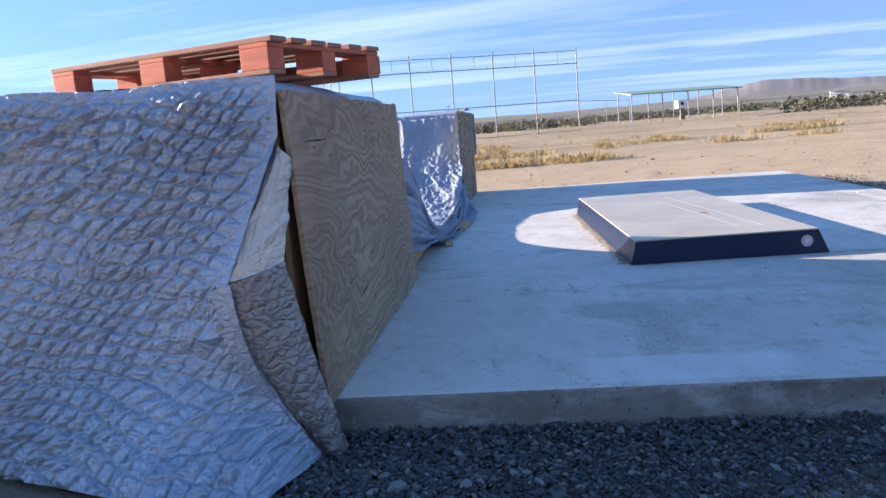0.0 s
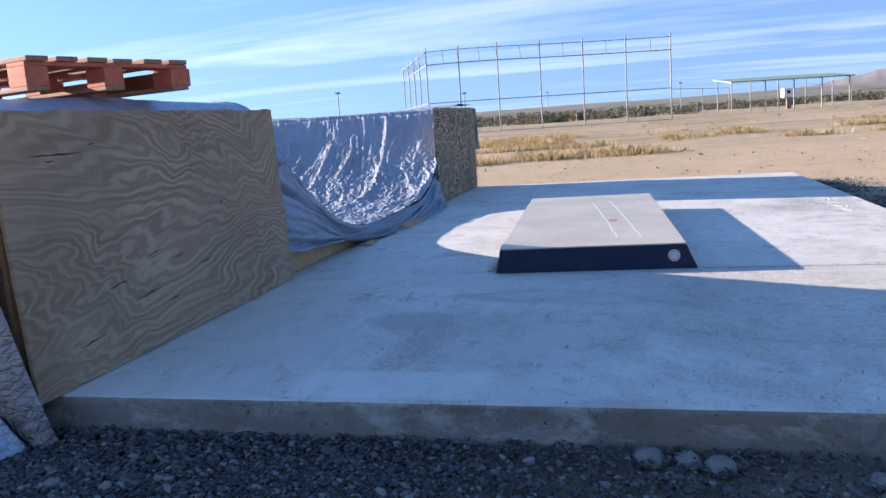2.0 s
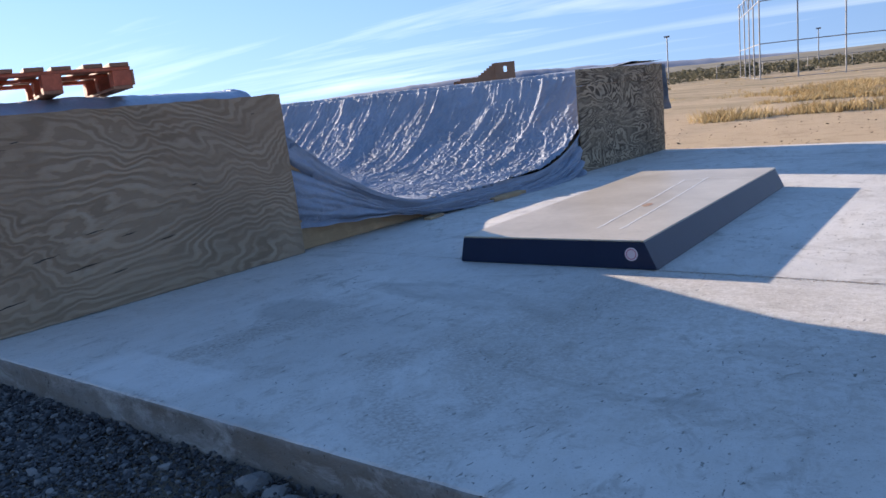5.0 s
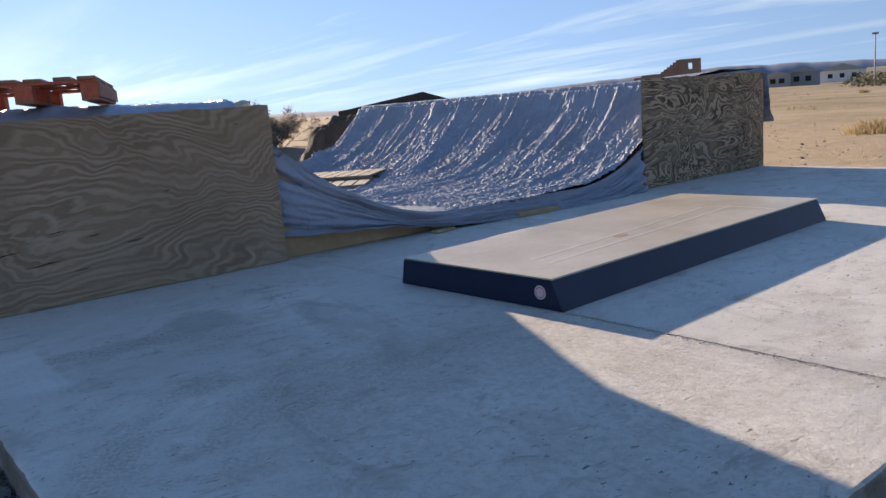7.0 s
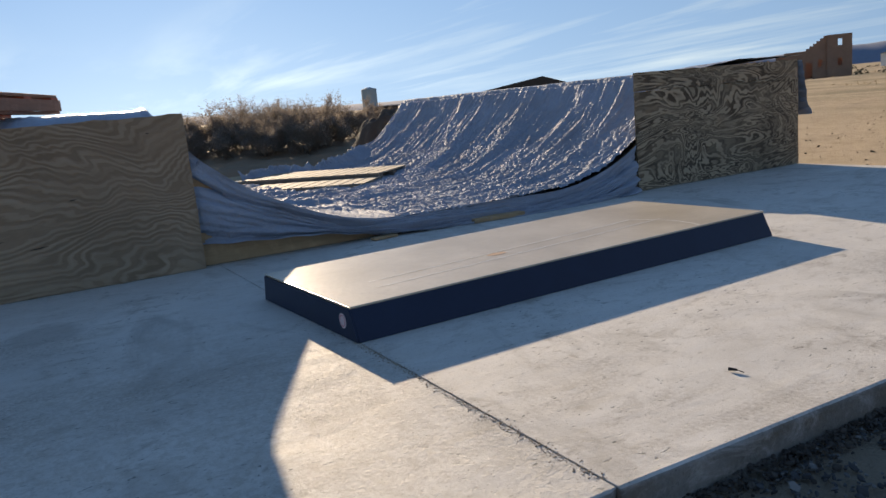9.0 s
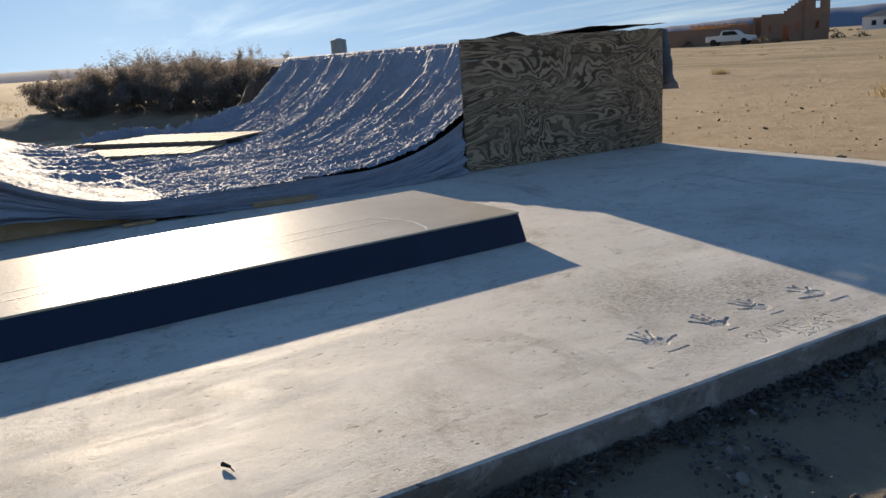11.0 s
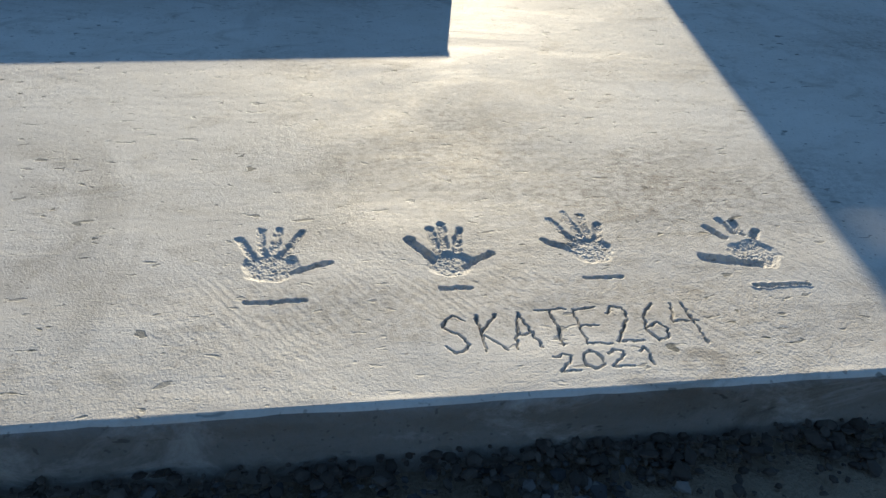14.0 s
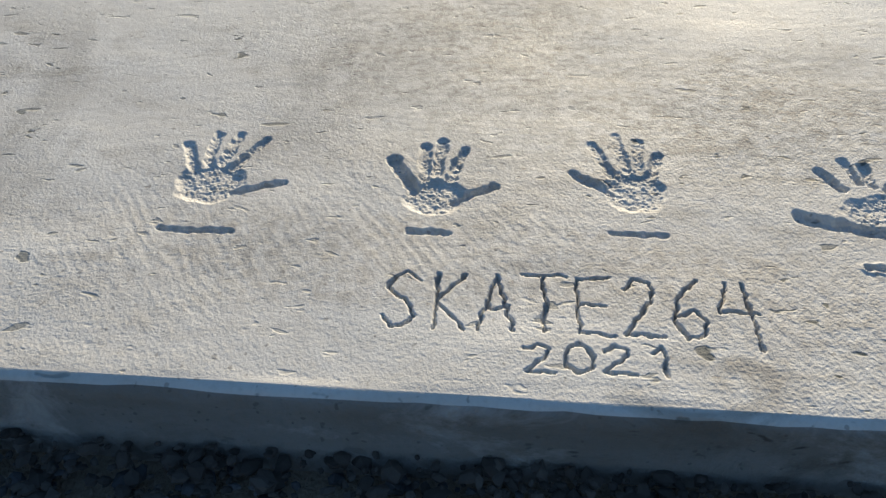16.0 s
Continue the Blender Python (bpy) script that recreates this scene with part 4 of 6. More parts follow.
def tarp_near():
    ob = thing("tarp_near", label="crumpled silver-grey tarp draped over the near ramp deck", category="tarp", group="tarps over the ramp")
    # the back drop: from the deck's edge to the gravel, spreading at the foot
    n, m = 860, 340
    s = np.linspace(0, 1, n) ** 2.0
    v = np.linspace(0, 1, m)
    S, V = np.meshgrid(s, v, indexing="ij")
    hem_x = curve_at([(0, -0.07), (0.15, -0.075), (0.5, -0.24), (0.62, -0.235), (0.82, -0.13), (1, -0.03)], V)
    hem_y = curve_at([(0, -0.05), (0.15, -0.07), (0.5, -0.24), (0.62, -0.24), (0.82, -0.18), (1, -0.10)], V)
    X = lerp(hem_x, -6.3, S)
    body_y = curve_at([(0, -0.05), (0.1, -0.075), (0.5, -0.11), (0.75, -0.19), (0.9, -0.33), (1, -0.46)], V)
    body_y = lerp(body_y, -0.05 - 0.04 * V, np.clip((-X - 0.5) / 0.9, 0, 1))
    Y = lerp(hem_y, body_y, np.clip(S / lerp(0.06, 0.016, V ** 3), 0, 1))
    Z = lerp(1.185 + 0.02 * perlin(X * 2.5, X * 0, 50), GROUND + 0.012, V)
    w = creases(X, Z, 51, 1.0, 0.42) * np.clip(V / 0.06, 0.25, 1) * np.clip(S / 0.015, 0.15, 1)
    sheet("drop", np.stack([X, Y, Z], -1), TARP, ob, "", w)
    # over the deck and down the near curve
    n, m = 260, 260
    x, y = np.linspace(0.012, -6.3, n), np.linspace(-0.05, 2.42, m)
    X, Y = np.meshgrid(x, y, indexing="ij")
    Z = ramp_z(Y) + 0.018 + 0.03 * np.clip(1 - np.abs(Y - 1.0), 0, 1) * np.clip(-X / 0.3, 0, 1)
    X = X + np.where(Y < 2.42, -0.088 * np.clip(1 + X / 0.4, 0, 1), 0)
    Z = np.where(Y < 2.42, Z - 0.13 * np.clip(1 + X / 0.22, 0, 1) ** 2, Z)
    w = creases(X, Y, 57, 1.2, 0.3)
    sheet("deck_cover", np.stack([X, Y, Z], -1), TARP, ob, "", -np.abs(w) * np.where(Y < 2.1, 0.3, 0.7) * np.clip(-X / 0.3, 0.1, 1))
    # the corner turned back on itself
    T, F, K = Vector((-0.060, -0.050, 0.95)), Vector((-0.265, -0.255, 0.50)), Vector((-0.095, -0.10, 0.56))
    G, B = Vector((-0.235, -0.245, 0.36)), Vector((-0.012, -0.08, GROUND + 0.01))
    for name, mat, words, a, b, c, d, seed in (("upper_flap", TARP_BOUNCE_LIT, "folded-back tarp corner, coloured pale as lit by bounced sun", T, F, T + Vector((0.005, 0.005, -0.06)), K, 61), ("lower_flap", TARP_BRONZE, "bronze underside of the tarp corner", F, B, K, B + Vector((0.045, 0.05, 0.0)), 64)):
        n, m = 90, 60
        P = np.zeros((n, m, 3))
        for i in range(n):
            t = i / (n - 1)
            l, r = a.lerp(b, t), c.lerp(d, t)
            if name == "lower_flap":
                l = l + Vector((-0.07, -0.05, 0)) * math.sin(t * math.pi)
            l = l + Vector((-0.035, 0.03, 0))
            for j in range(m):
                q = j / (m - 1)
                P[i, j] = l.lerp(r, q) + Vector((0.02, -0.035, 0)) * math.sin(q * math.pi)
        w = creases(P[..., 0] * 1.4, P[..., 2], seed, 0.75, 0.9) * 0.4
        flap = sheet(name, P, mat, ob, words, w)
        if name == "lower_flap":   # the folded hem band along its outer edge
            band = P[:, :14] + np.array([0.010, -0.030, 0.0])
            sheet("hem_band", band, TARP, flap, "smooth silver hem band", w[:, :14] * 0.25)
    part("eyelet", tube_bm((-0.262, -0.30, 0.385), (-0.262, -0.306, 0.385), 0.012, 16), GALV, ob, "small brass-grey eyelet")
    return ob


def tarp_far():
    ob = thing("tarp_far", label="crumpled blue-grey tarp sagging over the ramp curves and side", category="tarp", group="tarps over the ramp")
    n, m = 620, 380
    s = np.linspace(0, 1, n)
    y = np.concatenate([np.linspace(4.0, 7.32, 320), np.linspace(7.35, 9.06, 60)])
    S, Y = np.meshgrid(s, y, indexing="ij")
    left = curve_at([(4.0, -5.2), (4.5, -5.4), (5.0, -5.6), (5.5, -5.8), (6.0, -5.9), (6.4, -6.3), (7.3, -6.3), (9.06, -6.3)], Y)
    X = lerp(np.where(Y > 6.6, -0.01, 0.012), left, S)
    Z = ramp_z(Y) + 0.022 + 0.055 * np.clip((Y - 7.5) / 0.5, 0, 1) * np.clip(1 + X / 1.6, 0, 1) - 0.012 * np.clip(-X / 6.0, 0, 1) * np.clip((Y - 6.6) / 0.6, 0, 1)
    sag = np.clip(1 - np.abs(Y - 6.4) / 0.9, 0, 1)
    fall = np.clip((Y - 4.6) / 1.2, 0, 1) * np.clip((7.36 - Y) / 0.2, 0, 1)
    # folds run down the slope, crossed by small crumples
    A = X + 0.35 * (Y - 5.5) * 0.35
    folds = 0.055 * np.clip(ridged(A * 1.15, Y * 0.22, 81), 0, 1) ** 5 + 0.022 * np.clip(ridged(A * 2.6, Y * 0.5, 82), 0, 1) ** 3 + 0.010 * np.clip(ridged(A * 7.0 + 0.5 * perlin(X * 2, Y * 2, 88), Y * 1.1, 89), 0, 1) ** 2
    D = X * 0.80 + Y * 0.60
    crumple = 0.016 * np.clip(ridged(D * 11 + 0.8 * perlin(X * 3, Y * 3, 83), (Y - 0.5 * X) * 5.5, 84), 0, 1) ** 2 + 0.004 * perlin(X * 20, Y * 22, 85)
    warp = perlin(X * 1.6, Y * 1.1, 92)
    streak = 0.017 * np.clip(ridged(A * 5.5 + 1.1 * warp, Y * 0.9, 93), 0, 1) ** 2 + 0.010 * np.clip(ridged(A * 13.0 + 1.5 * warp, Y * 3.0 + warp, 94), 0, 1) ** 1.5
    chips = 0.007 * ridged(A * 15.0 + perlin(X * 7, Y * 7, 95), Y * 11.0, 96)
    bare = 0.8 + 0.2 * np.clip((Y - 4.9) / 0.7, 0, 1)
    edge = np.exp(-((X - left) / 0.22) ** 2) * np.clip((6.6 - Y) / 0.4, 0, 1) 
    w = folds * fall * 0.7 + (streak + chips) * bare + 0.16 * edge * (0.6 + 0.6 * ridged(X * 6, Y * 5, 97)) + 0.45 * crumple * (0.45 + 0.55 * np.clip((7.0 - Y) / 0.6, 0, 1)) * (0.3 + 0.7 * np.clip((Y - 4.7) / 0.5, 0, 1)) + 0.02 * sag * perlin(X * 1.5, Y * 1.5, 86)
    g1, l1 = cells(D * 13.0 + 0.8 * warp + 0.5 * perlin(X * 6, Y * 6, 101), (Y - 0.6 * X) * 19.0 + 0.7 * perlin(X * 5, Y * 5, 102), 103)
    w = w + (0.016 * (1 - np.exp(-g1 / 0.16)) + 0.007 * l1) * np.clip((7.25 - Y) / 0.5, 0.25, 1)
    # loose swells over the flat
    w = w + 0.035 * np.clip(ridged(A * 1.9 + 0.7 * warp, Y * 0.45, 104), 0, 1) * np.clip((5.5 - Y) / 0.7, 0, 1) * np.clip((-X - 0.9) / 0.6, 0, 1)
    w = np.where(Y > 7.22, 0.010 * perlin(X * 3, Y * 3, 87) + 0.004 * perlin(X * 17, Y * 9, 88), w)
    sheet("curve_cover", np.stack([X, Y, Z], -1), TARP_BLUE, ob, "", -np.maximum(w, -0.01))
    # the hem that hangs over the ramp's open side
    n, m = 360, 60
    y, q = np.linspace(2.34, 6.585, n), np.linspace(0, 1, m)
    Y, Q = np.meshgrid(y, q, indexing="ij")
    rim = ramp_z(Y) + 0.03 + curve_at([(2.36, 0.0), (3.0, 0.05), (3.5, 0.035), (4.2, 0.02), (5.0, 0.02), (6.7, 0)], Y)
    low = curve_at([(2.36, 0.17), (2.9, 0.14), (3.4, 0.10), (3.7, 0.055), (4.6, 0.02), (5.6, 0.012), (6.64, 0.012)], Y) + 0.012 * perlin(Y * 5, Y * 0, 70)
    low = np.minimum(low, rim - 0.02)
    Z = lerp(rim, low, Q)
    out = curve_at([(2.36, 0), (3.6, 0.02), (4.4, 0.09), (5.2, 0.15), (6.0, 0.17), (6.4, 0.10), (6.585, 0.02)], Y)
    X = curve_at([(2.36, -0.085), (2.55, 0.0), (6.7, 0.006)], Y) + 0.05 * np.sin(Q * math.pi * 0.55) + out * Q ** 1.3
    swags = 0.065 * np.clip(ridged(Y * 0.55 + 0.4 * Q, Q * 3.2 + 0.25 * np.sin(Y * 2.2), 71), 0, 1) ** 2 + 0.03 * np.clip(ridged(Y * 1.6, Q * 6.0 + Y * 0.5, 72), 0, 1) ** 2
    fine = 0.35 * creases(Y, Z * 2.0 - Y * 0.25, 73, 0.9, 0.1, 3.0)
    sheet("side_hem", np.stack([X, Y, Z], -1), TARP_BLUE, ob, "", (1.1 * swags + fine) * np.clip(Q * 6, 0, 1))
    # down the near curve
    n, m = 200, 120
    X, Y = np.meshgrid(np.linspace(0.004, -6.15, n), np.linspace(2.2, 4.02, m), indexing="ij")
    X = X + np.where(Y < 2.55, -0.09 * np.clip(1 + X / 0.4, 0, 1) * np.clip((2.6 - Y) / 0.2, 0, 1), 0)
    X = X * (1 - 0.15 * np.clip((Y - 3.2) / 0.8, 0, 1))
    sheet("near_curve_cover", np.stack([X, Y, ramp_z(Y) + 0.03], -1), TARP_BLUE, ob, "", -(np.abs(creases(X, Y, 57, 1.2, 0.3)) * 0.6 + 0.07 * np.clip(ridged(X * 2.1, Y * 0.5, 58), 0, 1) * np.clip((Y - 3.0) / 0.6, 0, 1) * np.clip((-X - 0.9) / 0.6, 0, 1)) * np.clip(-X / 0.3, 0.1, 1))
    # what hangs behind the far deck
    n, m = 120, 40
    X, Q = np.meshgrid(np.linspace(0.03, -6.3, n), np.linspace(0, 1, m), indexing="ij")
    P = np.stack([X, 9.05 + 0.16 * Q ** 1.5, lerp(DECK_B + 0.02, 0.55, Q)], -1)
    sheet("rear_drop", P, TARP_BLUE, ob, "", creases(X, P[..., 2], 91))
    return ob


tarp_near()
tarp_far()


# ---- the low manual pad ----
def build_pad():
    ob = thing("manual_pad", (1.398, 2.405, 0.0), 2.9, label="low navy skate pad with a worn tan top and slanting sides", category="skate pad")
    L, W, H, run = 2.985, 1.155, 0.157, 0.07
    # body: slanted along both long sides, upright at the ends
    bm = prism_bm([(-0.0 - 0.02, 0.003), (W + run, 0.003), (W, H - 0.006), (0.02, H - 0.006)], 0.0, L, "xz")
    part("body", bm, PAD_SIDE, ob, "dark navy painted sides")
    bm = box_bm(0.012, W + 0.004, -0.006, L + 0.006, H - 0.006, H + 0.004, 0.003)
    part("top_sheet", bm, PAD_TOP, ob, "worn tan top sheet with pale scuffs")
    part("near_end", prism_bm([(-0.018, 0.004), (W + run - 0.001, 0.004), (W + 0.004, H - 0.008), (0.014, H - 0.008)], -0.010, -0.002, "xz"), PAD_SIDE, ob)
    for x, y0, y1 in ((0.755, 0.30, 2.33), (0.905, 0.28, 2.46)):
        bm = bmesh.new()
        last = None
        for k in range(24):
            t = k / 23
            c = x - 0.145 * t ** 1.15 + 0.006 * float(perlin(t * 9, x, 95))
            yy = lerp(y0, y1, t)
            a, b = bm.verts.new((c - 0.006, yy, H + 0.0052)), bm.verts.new((c + 0.006, yy, H + 0.0052))
            if last:
                bm.faces.new((last[0], last[1], b, a))
            last = (a, b)
        part("scuff_line", bm, WHITE_LINE, ob, "pale grind line")
    bm = bmesh.new()
    last = None
    for k in range(14):   # the line across, near the far end
        t = k / 13
        xx, yy = lerp(0.62, 1.14, t), 2.34 + 0.10 * math.sin(t * 2.6) + 0.008 * float(perlin(t * 7, 1.5, 96))
        a, b = bm.verts.new((xx, yy - 0.007, H + 0.0052)), bm.verts.new((xx, yy + 0.007, H + 0.0052))
        if last:
            bm.faces.new((last[0], a, b, last[1]))
        last = (a, b)
    part("scuff_line", bm, WHITE_LINE, ob, "pale scuff across the far end")
    bm = bmesh.new()
    bmesh.ops.create_circle(bm, cap_ends=True, segments=14, radius=0.03, matrix=Matrix.Translation((0.754, 1.127, H + 0.0056)))
    for v in bm.verts:
        v.co.x += 0.35 * (v.co.x - 0.754) * float(perlin(v.co.y * 40, 0.5, 97))
        v.co.y += 1.2 * (v.co.y - 1.127)
    part("rust_mark", bm, RUST, ob, "rusty orange stain")
    st = part("sticker", tube_bm((1.085, -0.0135, 0.085), (1.085, -0.0105, 0.085), 0.036, 28), STICKER_A, ob, "round pink sticker")
    bm = bmesh.new()
    for k in range(28):
        a0, a1 = 2 * math.pi * k / 28, 2 * math.pi * (k + 1) / 28
        vs = [bm.verts.new((1.085 + r * math.cos(a), -0.0145, 0.085 + r * math.sin(a))) for r, a in ((0.024, a0), (0.029, a0), (0.029, a1), (0.024, a1))]
        bm.faces.new(vs)
    part("ring", bm, STICKER_B, st, "red ring on the sticker")
    return ob


build_pad()


# ---- the red pallet ----
def build_pallet(at, turn, name="red_pallet", L=1.27, W=0.83, label="red painted block pallet lying on the tarp"):
    """Corner at the origin; its long side runs along -x and its short one along +y."""
    ob = thing(name, at, turn, label=label, category="pallet")
    for y in (0.0, W / 2 - 0.05, W - 0.1):
        part("bottom_board", box_bm(-L, 0, y, y + 0.1, 0.0, 0.018, 0.003), PALLET_BROWN, ob)
        for x in (-0.145, -L / 2 - 0.07, -L):
            part("block", box_bm(x, x + 0.145, y, y + 0.1, 0.018, 0.105, 0.004), PALLET_RED, ob, "red painted block")
    for x in (-0.145, -L / 2 - 0.07, -L):
        part("stringer_board", box_bm(x, x + 0.145, 0, W, 0.105, 0.123, 0.003), PALLET_RED, ob)
    # Added board: blocks the sky behind the gaps so the pallet's inside stays dark.
    part("rear_board", box_bm(-L, 0.0, W + 0.001, W + 0.015, 0.0185, 0.104, 0.003), PALLET_BROWN, ob)
    n = 6
    r = random.Random(8)
    for k in range(n):
        y = k * (W - 0.11) / (n - 1) + (r.uniform(-0.012, 0.012) if 0 < k < n - 1 else 0)
        bm = box_bm(-L - r.uniform(0, 0.03), r.uniform(0.0, 0.022), y, y + r.uniform(0.095, 0.118), 0.1235, 0.1425 + r.uniform(0, 0.004), 0.005)
        part("top_board", bm, PALLET_BROWN, ob)
    return ob


build_pallet((-0.23, 0.41, 1.23), -21)


# ---- loose things on and near the slab ----
def stone_field(name, xs, ys, zs, sizes, mat, label, category, seed):
    """Many small angular stones as one heap."""
    r = np.random.default_rng(seed)
    ico = bmesh.new()
    bmesh.ops.create_icosphere(ico, subdivisions=1, radius=1.0)
    base = np.array([v.co[:] for v in ico.verts])
    tris = np.array([[v.index for v in f.verts] for f in ico.faces])
    ico.free()
    n, k = len(xs), len(base)
    V = base[None] * (1 + r.uniform(-0.28, 0.28, (n, k, 1)))
    V = V * np.stack([r.uniform(0.75, 1.35, n), r.uniform(0.75, 1.35, n), r.uniform(0.45, 0.85, n)], -1)[:, None, :]
    a = r.uniform(0, 2 * np.pi, n)
    c, s = np.cos(a)[:, None], np.sin(a)[:, None]
    x, y = V[..., 0] * c - V[..., 1] * s, V[..., 0] * s + V[..., 1] * c
    t = r.uniform(-0.6, 0.6, n)[:, None]
    z = V[..., 2] * np.cos(t) + x * np.sin(t)
    P = np.stack([x, y, z], -1) * np.asarray(sizes)[:, None, None] + np.stack([xs, ys, zs], -1)[:, None, :]
    F = tris[None] + (np.arange(n) * k)[:, None, None]
    ob = mesh_object(name, P.reshape(-1, 3).tolist(), F.reshape(-1, 3).tolist(), mat)
    return tagged(ob, label, category, kind="stuff")


def gravel():
    r = np.random.default_rng(3)
    n = 34000
    x = -0.6 + 6.2 * r.beta(1.0, 2.0, n)
    y = 0.085 - np.abs(r.normal(0, 0.75, n))
    keep = (y > -2.0) & (r.uniform(0, 1, n) < np.clip(1.25 - 0.22 * np.maximum(x, 0) - 0.25 * np.clip(-y - 0.9, 0, 2), 0.12, 1))
    x, y = x[keep], y[keep]
    size = np.clip(r.lognormal(math.log(0.0062), 0.45, len(x)), 0.004, 0.024) * np.clip(1.12 - 0.09 * x, 0.6, 1.1)
    heap = 0.03 * np.clip(1 - (0.1 - y) / 0.35, 0, 1) * r.uniform(0, 1, len(x))
    stone_field("gravel", x, y, np.full(len(x), GROUND + 0.004) + heap + r.uniform(-0.004, 0.008, len(x)), size, STONES, "dark crushed-rock gravel along the slab's edge", "gravel", 4)
    n = 9000
    x = 4.385 + np.abs(r.normal(0, 0.45, n))
    y = r.uniform(-1.5, 9.5, n)
    keep = perlin(x * 2.2, y * 2.2, 36) > -0.12
    x, y = x[keep], y[keep]
    size = np.clip(r.lognormal(math.log(0.0065), 0.4, len(x)), 0.003, 0.015)
    stone_field("gravel", x, y, GROUND + ground_rise(x, y) + r.uniform(-0.012, 0.004, len(x)), size, STONES, "scattered dark rock chips beside the slab", "gravel", 5)
    n = 3600
    x, y = 4.372 + np.abs(r.normal(0, 0.05, n)), r.uniform(1.5, 7.5, n)
    stone_field("soil_clods", x, y, GROUND + ground_rise(x, y) + 0.018 * np.clip(1 - (x - 4.36) / 0.1, 0, 1) + r.uniform(-0.014, 0.004, n), np.clip(r.lognormal(math.log(0.0050), 0.5, n), 0.002, 0.014), SOIL, "dark damp soil clods against the slab", "soil", 7)
    n = 1300
    x, y = r.uniform(-9, 12, n), 9.1 + np.abs(r.normal(0, 5.0, n))
    size = np.clip(r.lognormal(math.log(0.010), 0.55, n), 0.003, 0.045)
    near = r.uniform(0, 1, n) < 0.35
    y = np.where(near & (x < 6), 9.12 + np.abs(r.normal(0, 0.22, n)), y)
    stone_field("dirt_clods", x, y, np.full(n, GROUND - 0.01) + r.uniform(-0.006, 0.006, n), size, CLODS, "brown dirt clods and pebbles on the sand", "dirt clods", 6)


def sand_drifts():
    """Loose sand and crumbs in the joint and against the pad."""
    r = np.random.default_rng(9)
    n = 2600
    x = 2.2 + 2.1 * r.uniform(0, 1, n)
    y = JOINT + r.normal(0, 0.02, n) * r.uniform(0, 1, n) - 0.012 * np.abs(r.normal(0, 1, n))
    stone_field("sand_crumbs", x, y, np.full(n, 0.0005), np.clip(r.lognormal(math.log(0.0012), 0.55, n), 0.0006, 0.006), SAND_CRUMB, "brown crumbs of sand along the slab joint", "sand", 10)
    n = 2600
    t = r.uniform(0, 1, n) ** 1.2
    x, y = 1.385 - 0.15 * t - np.abs(r.normal(0, 0.028, n)), 2.45 + 2.9 * t
    stone_field("sand_crumbs", x, y, np.full(n, 0.0008), np.clip(r.lognormal(math.log(0.0034), 0.5, n), 0.0012, 0.010), SAND_CRUMB, "tan sand drifted against the pad", "sand", 11)


SOIL = varied_material("dark_soil", [(0.0, (0.035, 0.03, 0.026)), (0.5, (0.06, 0.052, 0.045)), (1.0, (0.10, 0.088, 0.076))])
CLODS = varied_material("dirt_clod", [(0.0, (0.10, 0.075, 0.05)), (0.5, (0.20, 0.145, 0.09)), (1.0, (0.33, 0.25, 0.165))])
gravel()
sand_drifts()


def rock(at, size, seed):
    bm = bmesh.new()
    bmesh.ops.create_icosphere(bm, subdivisions=2, radius=size)
    for v in bm.verts:
        v.co *= 1 + 0.35 * noise.noise(v.co / size * 1.3 + Vector((seed * 3.1, 0, 0)))
        v.co.z *= 0.6
        v.co += Vector(at)
    ob = part("rock", bm, ROCK)
    tagged(ob, "grey fist-sized rock lying against the slab", "rock", "rocks by the slab")


ROCK = plain_material("grey_rock", (0.17, 0.165, 0.16), (0.24, 0.23, 0.215), 14.0, 0.9, 0.0, 0.01)
for i, (x, y, s) in enumerate([(2.28, 0.02, 0.055), (2.40, 0.01, 0.045), (2.50, -0.02, 0.05), (2.95, -0.08, 0.04), (3.06, -0.14, 0.032), (0.28, -0.35, 0.03)]):
    rock((x, y, GROUND + s * 0.25), s, i)


def offcut(at, turn, L, W, H, label):
    ob = thing("wood_offcut", at, turn, label=label, category="board", group="offcuts under the tarp")
    part("board", box_bm(-W / 2, W / 2, -L / 2, L / 2, 0, H, 0.004), PLY_NEW, ob)


offcut((0.105, 4.86, 0.003), -4, 0.50, 0.10, 0.036, "short pale board lying against the tarp hem")
offcut((0.07, 3.78, 0.003), 6, 0.22, 0.07, 0.02, "small wood scrap on the slab")


def debris():
    ob = thing("seed_pod", (3.98, 3.35, 0.004), 20, label="small dark dried seed pod on the concrete", category="debris")
    part("pod", tube_bm((-0.022, 0, 0.006), (0.008, 0.003, 0.006), 0.007, 8, 0.004), HOLE, ob)
    part("stalk", tube_bm((0.006, 0.003, 0.006), (0.034, -0.003, 0.0026), 0.002, 6), HOLE, ob)


debris()


